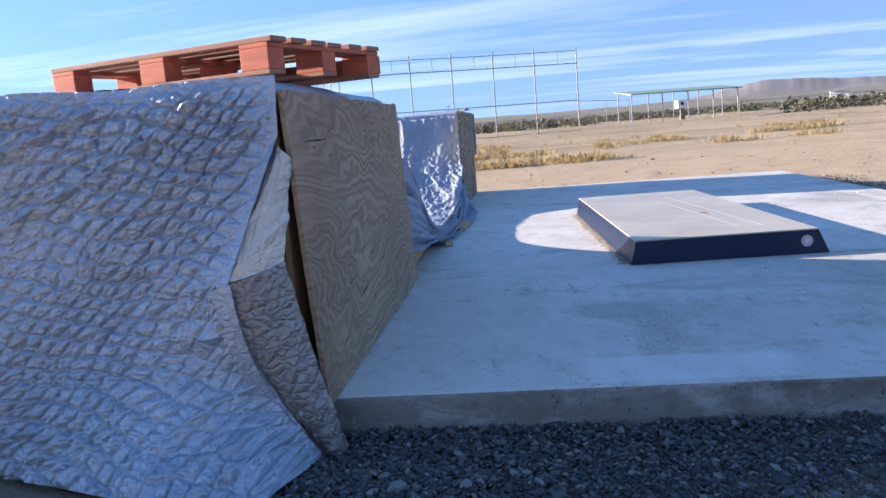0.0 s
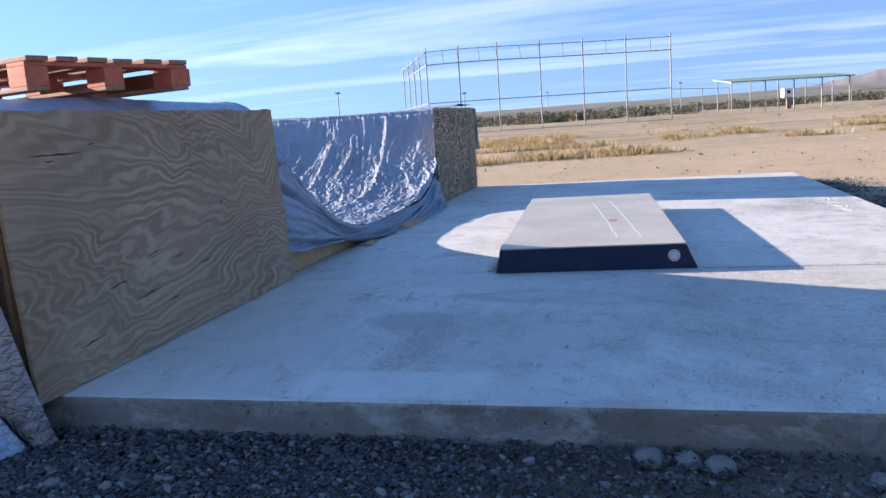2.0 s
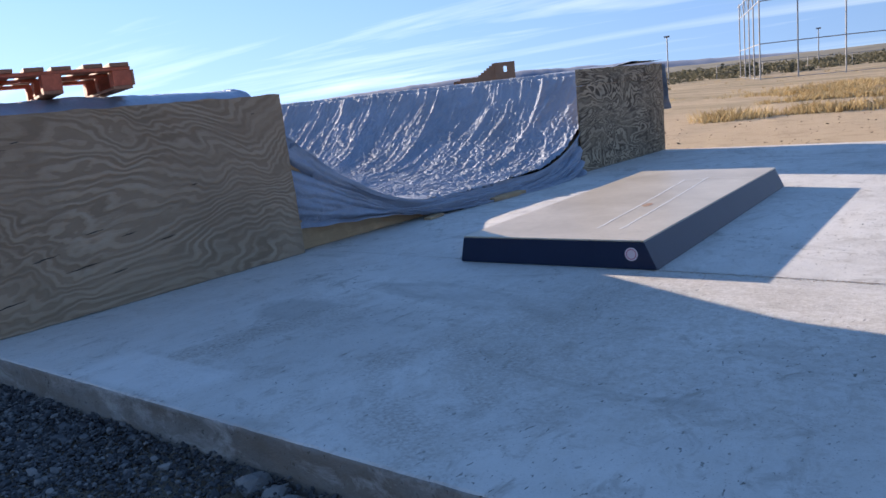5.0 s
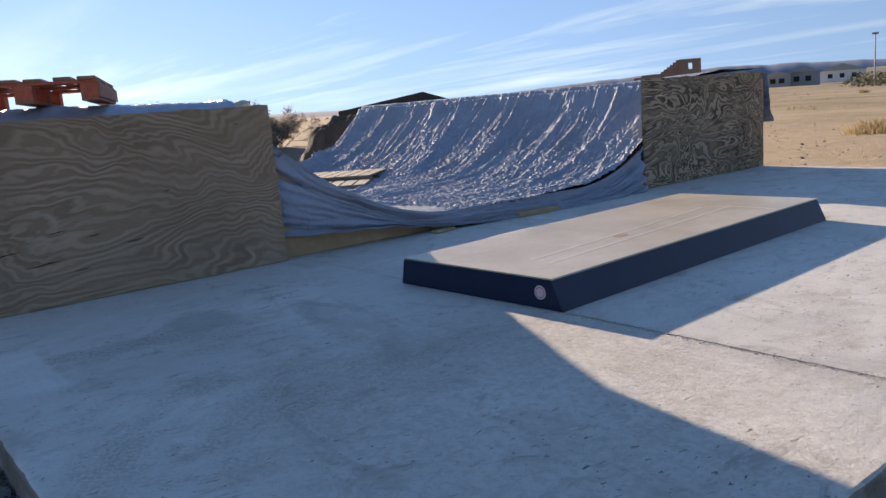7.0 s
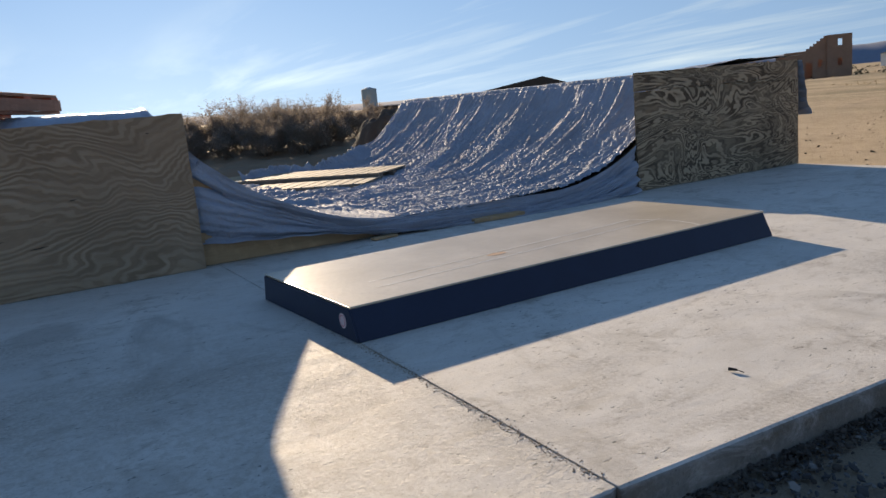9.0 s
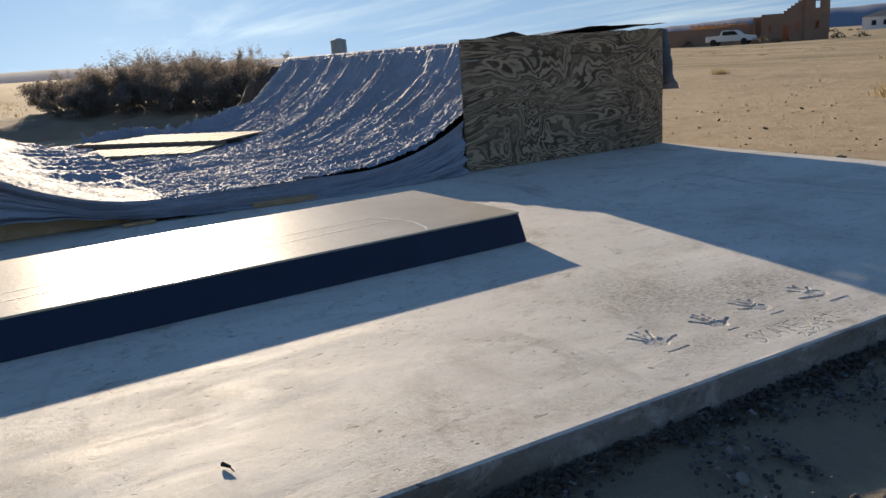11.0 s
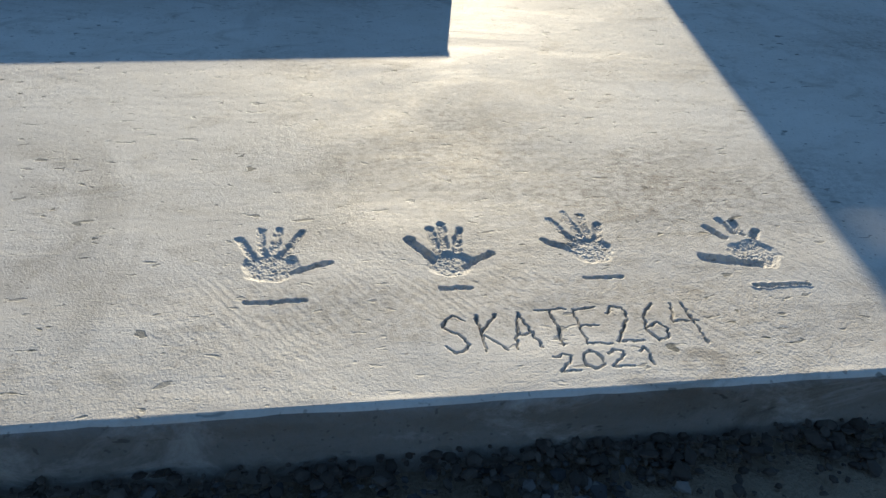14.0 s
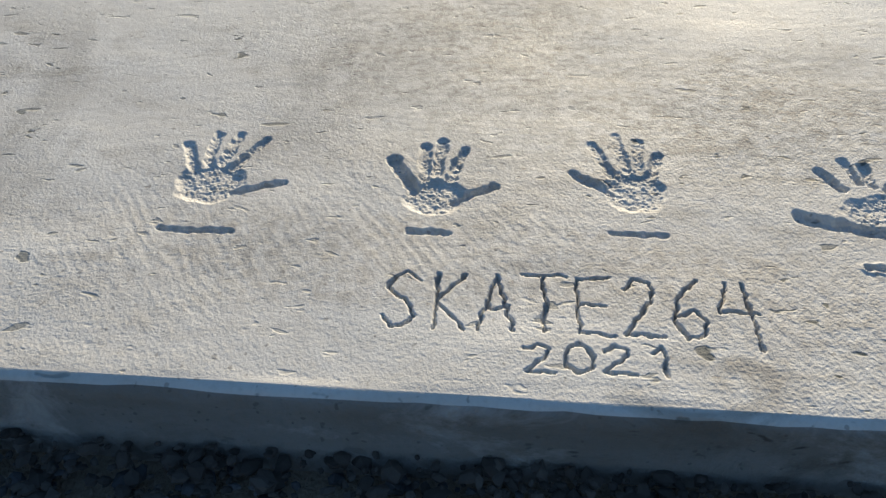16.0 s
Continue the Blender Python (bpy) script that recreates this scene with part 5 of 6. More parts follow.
def board_stack():
    """Loose sheets and battens on the ramp's bare flat."""
    for (x, y, z, turn, L, W, k) in ((-4.35, 4.95, 0.245, -48, 2.1, 1.0, 3), (-3.45, 4.45, 0.20, -40, 1.6, 0.75, 2), (-5.1, 4.0, 0.19, -35, 1.1, 0.6, 1)):
        ob = thing("timber_pallet", (x, y, 0.105 if z < 0.2 else 0.105), turn, label="bare grey timber pallet with plank top lying on the ramp flat", category="pallet", group="pallets on the ramp flat")
        top = z
        for q in (-W / 2, -0.05, W / 2 - 0.1):
            part("runner", box_bm(q, q + 0.1, -L / 2, L / 2, 0.0, top - 0.105 - 0.02, 0.004), BENCH_WOOD, ob)
        n = int(L / 0.16)
        for i in range(n):
            yy = -L / 2 + i * L / n
            part("plank", box_bm(-W / 2, W / 2, yy, yy + L / n - 0.022, top - 0.125, top - 0.105, 0.003), GREY_PLANK, ob)


GREY_PLANK = wood_material("grey_plank", (0.33, 0.29, 0.23), (0.24, 0.20, 0.155), 0)
board_stack()


def mound():
    n, m = 60, 60
    U, V = np.meshgrid(np.linspace(-1, 1, n), np.linspace(-1, 1, m), indexing="ij")
    R = np.hypot(U, V)
    h = 1.12 * np.clip(1 - R ** 2.6, 0, 1) ** 0.7 + 0.16 * perlin(U * 5, V * 5, 61) * (R < 1)
    P = np.stack([-7.35 + U * 0.75, 7.5 + V * 1.0, GROUND - 0.03 + np.maximum(h, 0)], -1)
    tagged(sheet("dirt_mound", P, MOUND), "dark heap of packed dirt behind the ramp", "dirt mound")


mound()


# ---- the ball field ----
E0, E3, E7, E9 = (0.75, -2.68), (2.97, -2.17), (5.19, -0.28), (5.87, 1.20)


def bearing(az, dist, eye, z=GROUND):
    """A place by bearing (degrees from +y towards -x) and distance from a point of the walk."""
    return Vector((eye[0] - dist * math.sin(radians(az)), eye[1] + dist * math.cos(radians(az)), z))


def backstop():
    ob = thing("backstop", label="tall galvanised pipe backstop frame on the ball field", category="backstop")
    feet = [bearing(a, d, E3) for a, d in ((-2.1, 69), (0.9, 68), (3.85, 67), (6.85, 66), (9.85, 65), (12.6, 65), (14.9, 66))]
    wing = [bearing(a, d, E3) for a, d in ((15.35, 71), (15.7, 76), (16.05, 81), (16.4, 86))]
    line = feet + wing
    H = 7.1
    for p in line:
        part("post", tube_bm(p, p + Vector((0, 0, H)), 0.055, 8), GALV, ob)
    back = Vector((0, -0.55, 0))
    for a, b in zip(line, line[1:]):
        for z, r in ((2.65, 0.035), (H - 1.35, 0.04)):
            part("rail", tube_bm(a + Vector((0, 0, z)), b + Vector((0, 0, z)), r, 6), GALV, ob)
        part("top_rail", tube_bm(a + back + Vector((0, 0, H - 0.35)), b + back + Vector((0, 0, H - 0.35)), 0.03, 6), GALV, ob)
        for t in (0.0, 0.45):
            p = a.lerp(b, t)
            part("brace", tube_bm(p + Vector((0, 0, H - 1.35)), p + back + Vector((0, 0, H - 0.35)), 0.022, 6), GALV, ob)
        part("bottom_rail", tube_bm(a + Vector((0, 0, 0.08)), b + Vector((0, 0, 0.08)), 0.025, 6), GALV, ob)


backstop()


def field_fence(name, pts, high, label):
    ob = thing(name, label=label, category="fence")
    for a, b in zip(pts, pts[1:]):
        n = max(1, round((b - a).length / 6.0))
        for k in range(n):
            p, q = a.lerp(b, k / n), a.lerp(b, (k + 1) / n)
            part("post", tube_bm(p, p + Vector((0, 0, high)), 0.045, 6), GALV, ob)
            part("rail", tube_bm(p + Vector((0, 0, high - 0.05)), q + Vector((0, 0, high - 0.05)), 0.03, 6), GALV, ob)
    part("post", tube_bm(pts[-1], pts[-1] + Vector((0, 0, high)), 0.045, 6), GALV, ob)


field_fence("field_fence", [bearing(-2.1, 69.4, E3), bearing(-7.4, 84, E0)], 2.6, "galvanised pipe fence between backstop and dugout")
field_fence("field_fence", [bearing(-14.6, 96, E0), bearing(-24, 110, E0), bearing(-40, 120, E0)], 1.6, "low galvanised pipe fence across the desert")
field_fence("field_fence", [bearing(18, 96, E3), bearing(10, 105, E3), bearing(-4, 112, E3)], 1.5, "low galvanised outfield fence")


def dugout():
    a, b = bearing(-7.55, 86, E0), bearing(-14.5, 94, E0)
    ob = thing("dugout", label="open pipe-frame dugout with a pale green sheet roof and bench", category="dugout")
    along = (b - a).normalized()
    deep = Vector((-along.y, along.x, 0)) * 2.6
    up = Vector((0, 0, 1))
    for t in (0.0, 0.28, 0.52, 0.76, 1.0):
        p = a.lerp(b, t)
        part("post", tube_bm(p, p + up * 3.0, 0.06, 8), GALV, ob)
        part("post", tube_bm(p + deep, p + deep + up * 3.35, 0.06, 8), GALV, ob)
        part("rafter", tube_bm(p + up * 3.0, p + deep + up * 3.35, 0.04, 6), GALV, ob)
    v = [a - along * 0.3 - deep * 0.15 + up * 3.03, b + along * 0.3 - deep * 0.15 + up * 3.03, b + along * 0.3 + deep * 1.15 + up * 3.42, a - along * 0.3 + deep * 1.15 + up * 3.42]
    mesh_object("roof", v + [p + up * 0.12 for p in v], [(0, 1, 2, 3), (7, 6, 5, 4), (0, 4, 5, 1), (1, 5, 6, 2), (2, 6, 7, 3), (3, 7, 4, 0)], GREEN_ROOF, ob, "pale green sheet roof")
    for h, o in ((0.45, 0.75), (0.85, 0.95)):
        p, q = a.lerp(b, 0.1) + deep * o, a.lerp(b, 0.9) + deep * o
        w = deep.normalized() * 0.2
        v = [p + up * h, q + up * h, q + w + up * h, p + w + up * h]
        mesh_object("bench_board", v + [k + up * 0.06 for k in v], [(0, 1, 2, 3), (7, 6, 5, 4), (0, 4, 5, 1), (1, 5, 6, 2), (2, 6, 7, 3), (3, 7, 4, 0)], BENCH_WOOD, ob)
    part("mid_rail", tube_bm(a + up * 1.1, b + up * 1.1, 0.035, 6), GALV, ob)
    c = bearing(-10.9, 100, E0)
    box = thing("white_hut", (c.x, c.y, GROUND + 1.3), 12, label="small white hut with a dark window", category="hut")
    part("walls", box_bm(-0.7, 0.7, -0.5, 0.5, 0.0, 1.0, 0.03), WHITE_PAINT, box)
    part("window", box_bm(-0.35, 0.0, -0.53, -0.5, 0.4, 0.75), HOLE, box)
    part("stand", box_bm(-0.25, 0.25, -0.2, 0.2, -1.3, 0.0), BENCH_WOOD, box)


dugout()


def pole(az, dist, eye, high, label="thin steel field light pole"):
    p = bearing(az, dist, eye)
    ob = thing("light_pole", tuple(p), 0, label=label, category="pole", group="field poles")
    part("shaft", tube_bm((0, 0, 0), (0, 0, high), 0.09, 8, 0.06), GALV, ob)
    part("lamp_arm", box_bm(-0.3, 0.3, -0.06, 0.06, high - 0.2, high), GALV, ob)


for az, d, h in ((21.1, 95, 5.3), (12.0, 120, 5.2), (6.0, 180, 6.0), (-3.0, 140, 5.0)):
    pole(az, d, E3, h)


# ---- buildings far off ----
def wall_with_holes(name, x0, x1, z1, holes, mat, parent, y=0.0, thick=0.35):
    """A wall along x with rectangular openings (x0, x1, z0, z1), pieced together round them."""
    cuts = sorted({x0, x1, *[h[0] for h in holes], *[h[1] for h in holes]})
    bm = bmesh.new()
    for a, b in zip(cuts, cuts[1:]):
        spans, z = [], 0.0
        for h in sorted((h for h in holes if h[0] <= a + 1e-6 and h[1] >= b - 1e-6), key=lambda h: h[2]):
            spans.append((z, h[2]))
            z = h[3]
        spans.append((z, z1))
        for lo, hi in spans:
            if hi - lo > 0.01:
                g = bmesh.ops.create_cube(bm, size=1.0)["verts"]
                for v in g:
                    v.co = Vector((a + (v.co.x + 0.5) * (b - a), y + v.co.y * thick, lo + (v.co.z + 0.5) * (hi - lo)))
    return part(name, bm, mat, parent)


def brick_ruin():
    p = bearing(38.3, 110, E9)
    ob = thing("brick_ruin", (p.x, p.y, GROUND - 0.3), 36, label="roofless brown brick building with a stepped broken wall", category="building")
    wall_with_holes("wall", 0.0, 1.2, 3.7, [], BRICK, ob, 1.2)
    wall_with_holes("wall", 1.2, 7.4, 4.0, [(2.2, 2.7, 1.6, 2.5), (4.3, 5.3, 0.0, 2.4), (6.1, 6.7, 1.7, 2.7)], BRICK, ob)
    wall_with_holes("tower_wall", 7.4, 10.9, 5.9, [(8.9, 9.5, 1.7, 2.7), (8.9, 9.5, 4.4, 5.3)], BRICK, ob, -0.4)
    for k in range(6):
        part("stepped_course", box_bm(4.4 + 0.5 * k, 7.4, -0.17, 0.17, 4.0 + 0.31 * k, 4.0 + 0.31 * (k + 1)), BRICK, ob)
    for x, d, h in ((0.1, 5.0, 3.6), (10.75, 5.0, 5.4), (7.5, 4.0, 4.8)):
        part("side_wall", box_bm(x - 0.15, x + 0.15, 0.1, d, 0.0, h), BRICK, ob)
    part("rear_wall", box_bm(0.2, 10.7, 5.0, 5.3, 0.0, 3.4), BRICK, ob)
    ob.scale = (0.78, 0.78, 0.88)
    q = bearing(46.5, 112, E9)
    low = thing("low_brick_wall", (q.x, q.y, GROUND - 0.3), 40, label="low unfinished brown brick wall in the desert", category="wall")
    for x0, x1, h in ((0, 2.5, 1.9), (5.5, 13.0, 2.3), (13.0, 16.0, 2.5)):
        part("wall_piece", box_bm(x0, x1, -0.2, 0.2, 0, h), BRICK, low)


brick_ruin()


def house(az, dist, eye, wide, deep, high, turn, mat, label, windows=2):
    p = bearing(az, dist, eye)
    ob = thing("far_house", (p.x, p.y, GROUND - 0.2), turn, label=label, category="house", group="far houses")
    part("wall", box_bm(-wide / 2, wide / 2, 0, deep, 0, high), mat, ob)
    prof = [(-wide / 2 - 0.3, high), (wide / 2 + 0.3, high), (0, high + wide * 0.16)]
    part("roof", prism_bm(prof, -0.3, deep + 0.3, "xz"), GREY_WALL, ob, "shallow grey gable roof")
    for k in range(windows):
        x = lerp(-wide / 2, wide / 2, (k + 1) / (windows + 1))
        part("window", box_bm(x - 0.45, x + 0.45, -0.03, 0.02, high * 0.4, high * 0.75), HOLE, ob)


house(28.4, 150, E7, 4.2, 6, 2.3, 28, GREY_WALL, "small grey house with a gable roof")
house(26.9, 152, E7, 5.5, 5, 2.5, 28, GREY_WALL, "low grey house with two windows")
house(24.6, 190, E7, 9, 6, 2.6, 25, WHITE_PAINT, "long white metal storage shed", 3)
house(31.0, 200, E9, 9, 6, 3.0, 30, WHITE_PAINT, "long white metal storage shed", 3)
house(-25.5, 220, E0, 12, 8, 4.0, -20, BRICK, "low red-brown brick house", 3)
house(-20.6, 170, E0, 3.2, 3, 2.6, -18, WHITE_PAINT, "small white pump house", 1)


def open_shed():
    p = bearing(54.0, 75, E7)
    ob = thing("open_shed", (p.x, p.y, GROUND - 0.3), 50, label="open timber shed with a dark sloping roof", category="shed")
    prof = [(-5.6, 1.75), (2.2, 2.95), (4.4, 2.2), (4.4, 1.8), (2.2, 2.2), (-5.6, 1.2)]
    part("roof", prism_bm(prof, -2, 3, "xz"), DARK, ob, "dark sloping roof")
    for x, h in ((-4.1, 1.8), (-1.0, 2.25), (2.0, 2.7), (4.1, 2.1)):
        for y in (-1.8, 2.8):
            part("post", box_bm(x - 0.08, x + 0.08, y - 0.08, y + 0.08, 0, h), BENCH_WOOD, ob)
    part("rear_wall", box_bm(-4.3, 4.3, 2.85, 2.95, 0, 1.75), BENCH_WOOD, ob)


open_shed()


def tank():
    p = bearing(66.0, 94.5, E9)
    ob = thing("water_tank", (p.x, p.y, GROUND - 0.1), 20, label="tall grey-blue steel water tank on a low base", category="water tank")
    part("shell", tube_bm((0, 0, 0.9), (0, 0, 5.9), 1.5, 24), TANK_BLUE, ob, smooth=False)
    part("cap", tube_bm((0, 0, 5.9), (0, 0, 6.25), 1.53, 24, 0.3), TANK_BLUE, ob)
    part("base", box_bm(-1.6, 1.6, -1.6, 1.6, 0, 0.9), DARK, ob)
    ob.scale = (0.6, 0.6, 0.6)
    hut = thing("pump_shed", tuple(bearing(65.0, 93, E9, GROUND - 0.2)), 30, label="dark low pump shed beside the tank", category="shed")
    part("walls", box_bm(-1.2, 1.2, -1.0, 1.0, 0, 1.5), DARK, hut)
    part("roof", box_bm(-1.4, 1.4, -1.2, 1.2, 1.5, 1.6), GREY_WALL, hut)


tank()


# ---- plants ----
def blades(name, tufts, mat, label, category, seed, count=16, high=(0.18, 0.45), wide=0.012, lean=1.3):
    """Tufts of narrow leaning blades, as one stand."""
    r = np.random.default_rng(seed)
    T = np.repeat(np.asarray(tufts), count, axis=0)
    n = len(T)
    a = r.uniform(0, 2 * np.pi, n)
    rad = r.uniform(0.0, 0.30, n) * T[:, 3]
    h = r.uniform(*high, n) * T[:, 3]
    l = r.uniform(0.1, lean, n) * h
    w = wide * r.uniform(0.6, 1.5, n) * np.maximum(T[:, 3], 1)
    c, s = np.cos(a), np.sin(a)
    b = T[:, :3] + np.stack([c * rad, s * rad, 0 * a], -1)
    side = np.stack([-s * w, c * w, 0 * a], -1)
    tip = b + np.stack([c * l, s * l, h], -1)
    mid = b + np.stack([c * l * 0.35, s * l * 0.35, h * 0.6], -1)
    P = np.stack([b - side, b + side, mid + side * 0.8, mid - side * 0.8, tip], 1)
    k = (np.arange(n) * 5)[:, None]
    quads = (np.array([0, 1, 2, 3])[None] + k).tolist()
    tris = (np.array([3, 2, 4])[None] + k).tolist()
    ob = mesh_object(name, P.reshape(-1, 3).tolist(), quads + tris, mat)
    return tagged(ob, label, category, kind="stuff")


def field_grass():
    r = np.random.default_rng(12)
    pts = []
    for k in range(3600):
        az = r.uniform(-19, 13)
        d = 19 + 24 * r.beta(1.4, 1.6) + 0.25 * (az * -1)
        p = bearing(az, d, (2.0, -2.0))
        dens = float(perlin(p.x * 0.16, p.y * 0.30, 41)) + 0.35 * float(perlin(p.x * 0.6, p.y * 0.6, 42))
        if dens > 0.24:
            pts.append((p.x, p.y, GROUND - 0.03, r.uniform(0.7, 1.9) * (0.7 + dens)))
    blades("dry_grass", pts, STRAW, "clumps of straw-yellow dry grass on the sand", "grass", 13, 26, (0.05, 0.15), 0.008)
    pts = []
    for k in range(2600):
        az, d = r.uniform(-60, 95), 9 + 130 * r.beta(1.1, 2.0)
        p = bearing(az, d + (18 if az > 20 else 20), (1.0, 3.0))
        if float(perlin(p.x * 0.1, p.y * 0.1, 44)) > 0.05 and not (-7 < p.x < 5 and p.y < 9.4):
            pts.append((p.x, p.y, GROUND - 0.04, r.uniform(0.6, 1.6)))
    blades("dry_grass", pts, STRAW, "thin scattered straw-coloured desert grass", "grass", 14, 12, (0.05, 0.16), 0.008)


field_grass()


def scrub(name, places, mat, label, seed, leaves=95, leaf=0.075):
    """Low desert shrubs far off: open clumps of small leaf sprays."""
    r = np.random.default_rng(seed)
    T = np.repeat(np.asarray(places), leaves, axis=0)
    n = len(T)
    d = r.normal(0, 1, (n, 3))
    d /= np.linalg.norm(d, axis=1, keepdims=True)
    d[:, 2] = np.abs(d[:, 2])
    q = T[:, :3] + d * (T[:, 3] * r.uniform(0.35, 1.0, n) ** 0.6)[:, None] * np.array([1.0, 1.0, 0.8])
    u = r.normal(0, 1, (n, 3)) * (leaf * T[:, 3])[:, None]
    v = r.normal(0, 1, (n, 3)) * (leaf * T[:, 3])[:, None]
    P = np.stack([q - u, q + v, q + u, q - v * 0.7], 1)
    k = (np.arange(n) * 4)[:, None]
    ob = mesh_object(name, P.reshape(-1, 3).tolist(), (np.array([0, 1, 2, 3])[None] + k).tolist(), mat)
    return tagged(ob, label, "scrub", kind="stuff")


def far_scrub():
    r = np.random.default_rng(17)
    pts = []
    for k in range(1900):
        az, d = r.uniform(-32, 22), r.uniform(80, 420)
        p = bearing(az, d, E3)
        if float(perlin(p.x * 0.02, p.y * 0.02, 46)) + 0.1 * r.normal() > -0.12 - (0.2 if d > 150 else -0.1):
            pts.append((p.x, p.y, GROUND - 0.1, r.uniform(0.8, 2.3)))
    scrub("sagebrush", pts, SAGE, "grey-green sagebrush thickets beyond the ball field", 18)
    pts = []
    for k in range(420):
        az, d = r.uniform(30, 100), r.uniform(100, 300)
        p = bearing(az, d, E9)
        if float(perlin(p.x * 0.03, p.y * 0.03, 47)) > 0.05:
            pts.append((p.x, p.y, GROUND - 0.1, r.uniform(0.4, 1.3)))
    scrub("sagebrush", pts, SAGE, "scattered grey-brown desert shrubs", 19)


far_scrub()


def lone_tuft(at, size, seed):
    r = random.Random(seed)
    ob = thing("grass_tuft", at, 0, label="lone straw-brown tuft of dry grass on the sand", category="grass tuft", group="lone tufts")
    for k in range(3):
        V, F = [], []
        for _ in range(140):
            a, l = r.uniform(0, 2 * math.pi), r.uniform(0.5, 1.0) * size
            o = Vector((r.gauss(0, 0.28), r.gauss(0, 0.28), 0)) * size
            tip = o + Vector((math.cos(a) * l * r.uniform(0.2, 0.9), math.sin(a) * l * r.uniform(0.2, 0.9), l * 0.62))
            w = Vector((-math.sin(a), math.cos(a), 0)) * 0.012 * size
            i = len(V)
            V += [o - w, o + w, tip]
            F.append((i, i + 1, i + 2))
        mesh_object("blade_clump", V, F, STRAW, ob)


for i, (az, d, size) in enumerate(((38.4, 28.0, 0.42), (36.9, 46.0, 0.35), (24.5, 60.0, 0.5), (12.8, 27.0, 0.55), (-1.0, 31.0, 0.5), (5.0, 26.0, 0.6))):
    lone_tuft(tuple(bearing(az, d, E9, GROUND - 0.05)), size, 300 + i)


def pickup(at, turn):
    """A light truck parked far off: body, cab with glass, bed, wheels."""
    ob = thing("pickup_truck", at, turn, label="white pickup truck parked beside the brick ruin", category="truck")
    body = prism_bm([(-2.6, 0.45), (2.6, 0.45), (2.65, 0.95), (1.3, 1.08), (0.75, 1.62), (-0.75, 1.66), (-0.95, 1.08), (-2.6, 1.08)], -0.88, 0.88, "xz")
    bmesh.ops.bevel(body, geom=body.edges[:], offset=0.05, segments=2, affect="EDGES")
    part("body", body, WHITE_PAINT, ob)
    for y in (-0.895, 0.885):
        part("side_window", prism_bm([(-0.7, 1.12), (1.1, 1.12), (0.68, 1.54), (-0.65, 1.56)], y, y + 0.01, "xz"), HOLE, ob, "dark side glass")
    for x in (-1.7, 1.7):
        for y in (-0.92, 0.70):
            part("wheel", tube_bm((x, y, 0.36), (x, y + 0.22, 0.36), 0.37, 18), HOLE, ob, "black tyre")
    part("bumper", box_bm(2.6, 2.74, -0.85, 0.85, 0.42, 0.62, 0.02), GREY_WALL, ob)


pickup(tuple(bearing(39.6, 100, E9, GROUND - 0.05)), 25)


def pergola():
    p = bearing(38.6, 112, E9)
    ob = thing("pergola", (p.x, p.y, GROUND - 0.9), 36, label="open pale timber pergola with slanting rafters beside the ruin", category="pergola")
    for x in (-7.0, -3.6, -0.4):
        for y in (0.0, 3.2):
            part("post", box_bm(x - 0.1, x + 0.1, y - 0.1, y + 0.1, 0, 2.7 + 0.12 * y), PLY_NEW, ob)
    for y in (0.0, 1.6, 3.2):
        part("beam", box_bm(-7.3, -0.2, y - 0.08, y + 0.08, 2.7 + 0.12 * y, 2.92 + 0.12 * y), PLY_NEW, ob)
    for k in range(9):
        x = -7.0 + 0.82 * k
        part("rafter", box_bm(x - 0.05, x + 0.05, -0.5, 3.7, 3.02 + 0.3, 3.16 + 0.3), PLY_NEW, ob)


pergola()


BERM = dict(x=-14.6, y=7.4, turn=17.0, long=8.0, wide=3.2, high=0.46)


def berm_height(x, y):
    """How high the bank of earth stands over the plain at a place."""
    c, s_ = math.cos(radians(BERM["turn"])), math.sin(radians(BERM["turn"]))
    dx, dy = np.asarray(x) - BERM["x"], np.asarray(y) - BERM["y"]
    u, v = (dx * s_ + dy * c) / BERM["long"], (dx * c - dy * s_) / BERM["wide"]
    return BERM["high"] * np.clip(1 - np.abs(u) ** 3, 0, 1) * np.clip(1 - v * v, 0, 1) ** 0.8 * (1 + 0.22 * perlin(np.asarray(x) * 0.5, np.asarray(y) * 0.5, 111))


def berm():
    X, Y = np.meshgrid(np.linspace(-24, -7.6, 110), np.linspace(-2.5, 19.0, 140), indexing="ij")
    Z = berm_height(X, Y)
    Z = np.where(Z > 0.01, Z + 0.05 * perlin(X * 1.7, Y * 1.7, 112) + 0.03 * perlin(X * 5, Y * 5, 113), -0.12)
    ob = sheet("earth_bank", np.stack([X, Y, GROUND - 0.03 + Z], -1), BANK)
    tagged(ob, "low bank of brown earth behind the ramp", "earth bank", kind="structure")


BANK = plain_material("bank_earth", (0.30, 0.225, 0.155), (0.20, 0.155, 0.11), 1.2, 0.95, 0.0, 0.03)
berm()


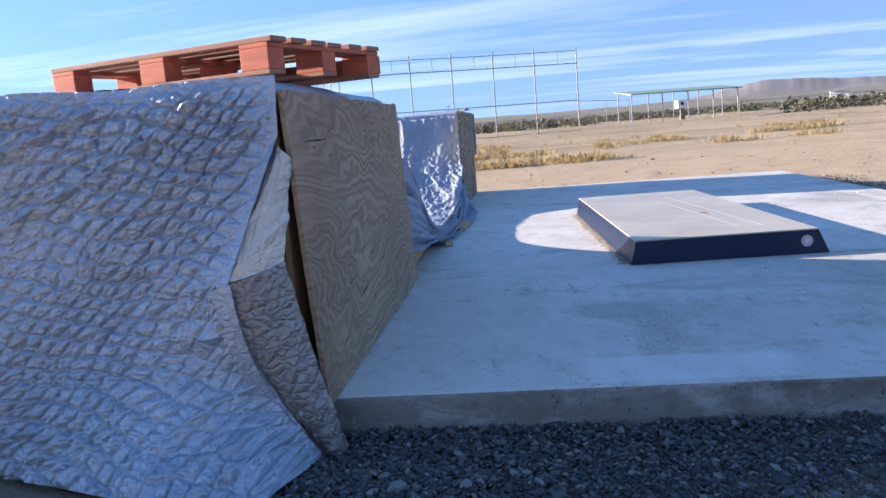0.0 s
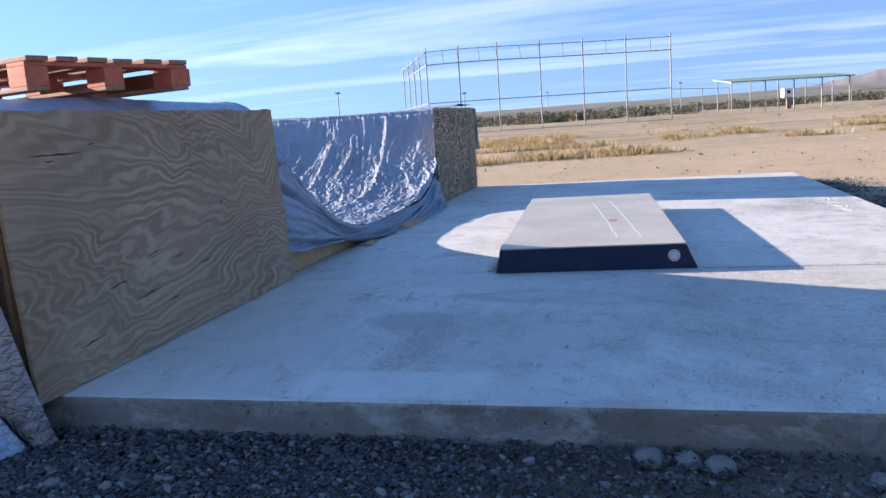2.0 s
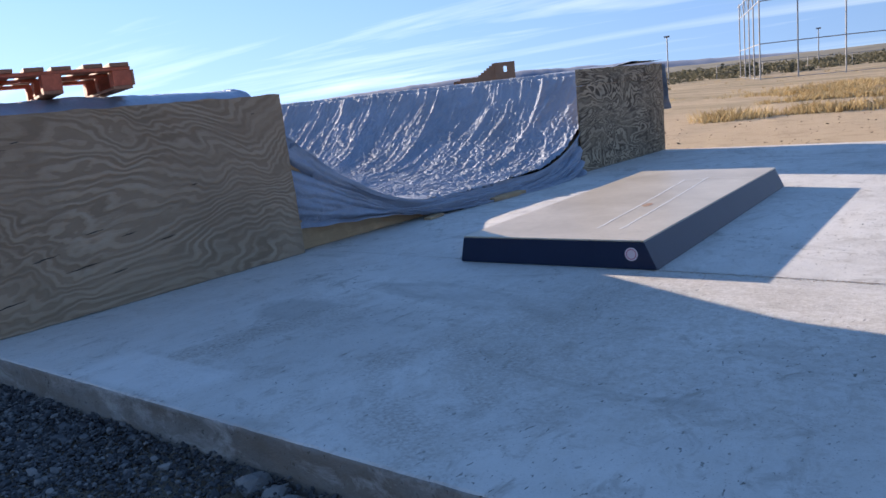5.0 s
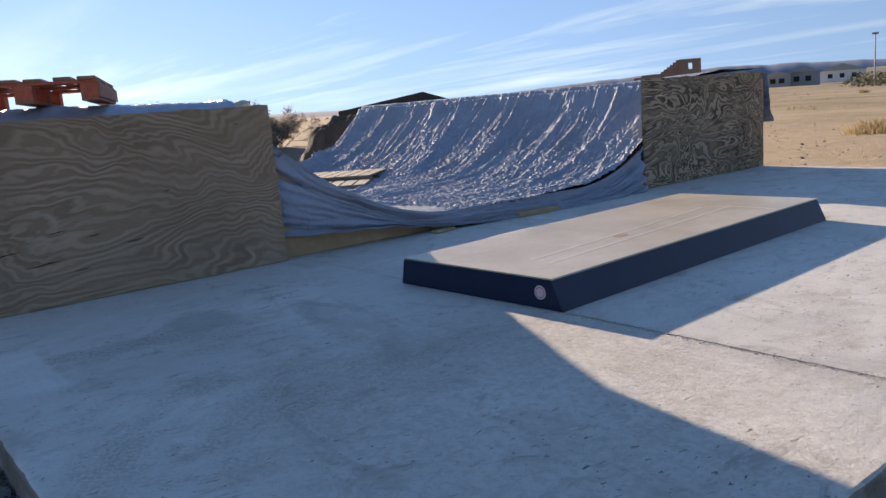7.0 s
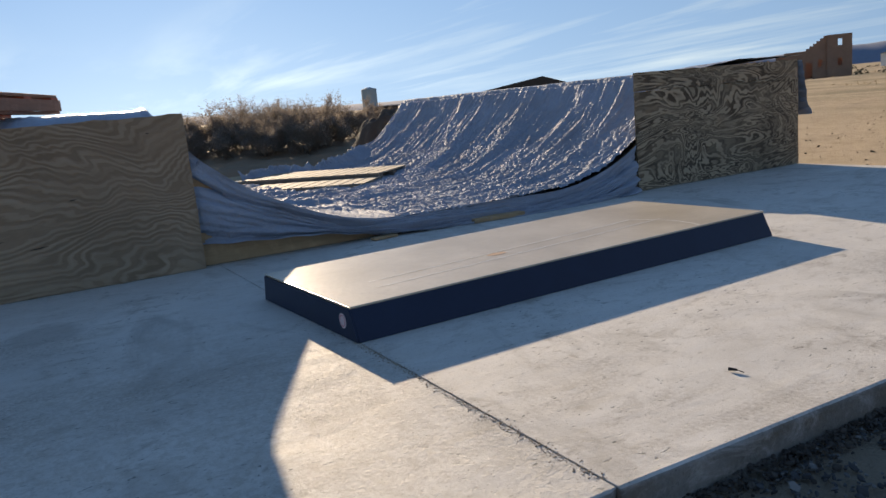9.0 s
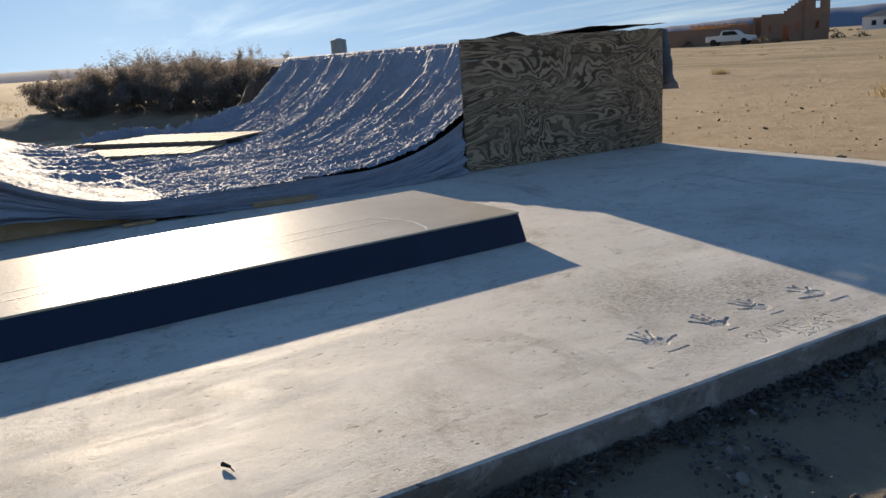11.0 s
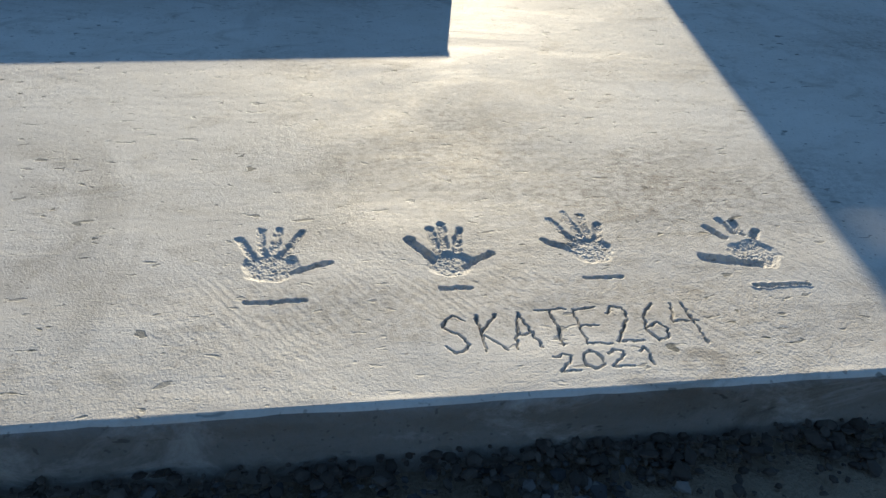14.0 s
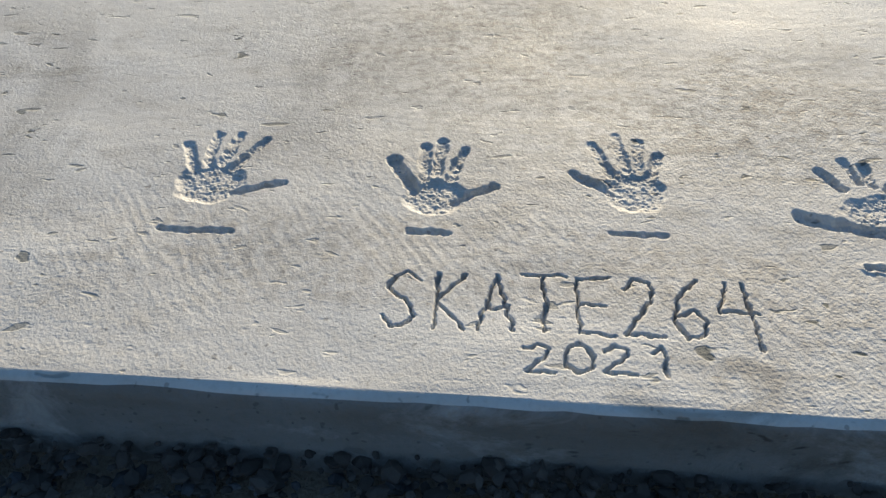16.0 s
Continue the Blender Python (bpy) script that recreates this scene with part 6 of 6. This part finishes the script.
def shrub(at, size, seed):
    """A twiggy, nearly bare desert shrub: forking stems and sparse small leaves."""
    r = random.Random(seed)
    ob = thing("shrub", at, 0, label="brown twiggy desert shrub, half bare, against the light", category="shrub", group="shrubs behind the ramp")
    bm = bmesh.new()
    leaf_v, leaf_f = [], []

    def grow(p, d, length, rad, level):
        q = p + d * length
        tube_bm(p, q, rad, 5, rad * 0.6, bm)
        if level <= 2:
            for _ in range(24 if level == 0 else 9):
                c = p.lerp(q, r.uniform(0.2, 1.1)) + Vector((r.gauss(0, 1), r.gauss(0, 1), r.gauss(0, 1))) * 0.035
                u = Vector((r.gauss(0, 1), r.gauss(0, 1), r.gauss(0, 1))).normalized() * r.uniform(0.010, 0.022)
                w = Vector((r.gauss(0, 1), r.gauss(0, 1), r.gauss(0, 1))).normalized() * r.uniform(0.007, 0.015)
                k = len(leaf_v)
                leaf_v.extend([c - u, c + w, c + u, c - w])
                leaf_f.append((k, k + 1, k + 2, k + 3))
        if level == 0:
            return
        for _ in range(r.choice((2, 3, 3))):
            nd_ = (d + Vector((r.gauss(0, 0.5), r.gauss(0, 0.5), r.gauss(0.1, 0.32)))).normalized()
            grow(p.lerp(q, r.uniform(0.6, 1.0)), nd_, length * r.uniform(0.6, 0.9), rad * 0.62, level - 1)
    for k in range(13):
        a = r.uniform(0, 2 * math.pi)
        d = Vector((math.cos(a) * r.uniform(0.3, 1.5), math.sin(a) * r.uniform(0.3, 1.5), 1)).normalized()
        grow(Vector((r.gauss(0, 0.12), r.gauss(0, 0.12), -0.02)) * size, d, 0.36 * size * r.uniform(0.7, 1.2), 0.013 * size, 4)
    part("framework", bm, TWIG, ob)
    mesh_object("foliage", leaf_v, leaf_f, TWIG, ob, "sparse brown leaves")


for i, (az, d, s) in enumerate([(67.9, 24, 1.1), (69.2, 25.5, 1.5), (70.4, 23, 1.5), (72.2, 24.5, 1.45), (74.0, 23.5, 1.3), (75.6, 24.5, 1.3), (77.2, 24, 1.1), (79.0, 25, 1.0), (71.4, 26, 1.6), (73.2, 26, 1.45), (76.6, 26, 1.35), (78.2, 25.5, 1.2), (75.0, 22.6, 0.9), (71.0, 22.0, 0.9), (73.0, 22.2, 0.85), (77.4, 22.8, 0.8), (69.4, 22.4, 0.8)]):
    foot = bearing(67.2 + (az - 67.9) * 1.28, d * 0.89, E9, GROUND - 0.05)
    foot.z += float(berm_height(foot.x, foot.y))
    shrub(tuple(foot), s * 0.93, 100 + i)
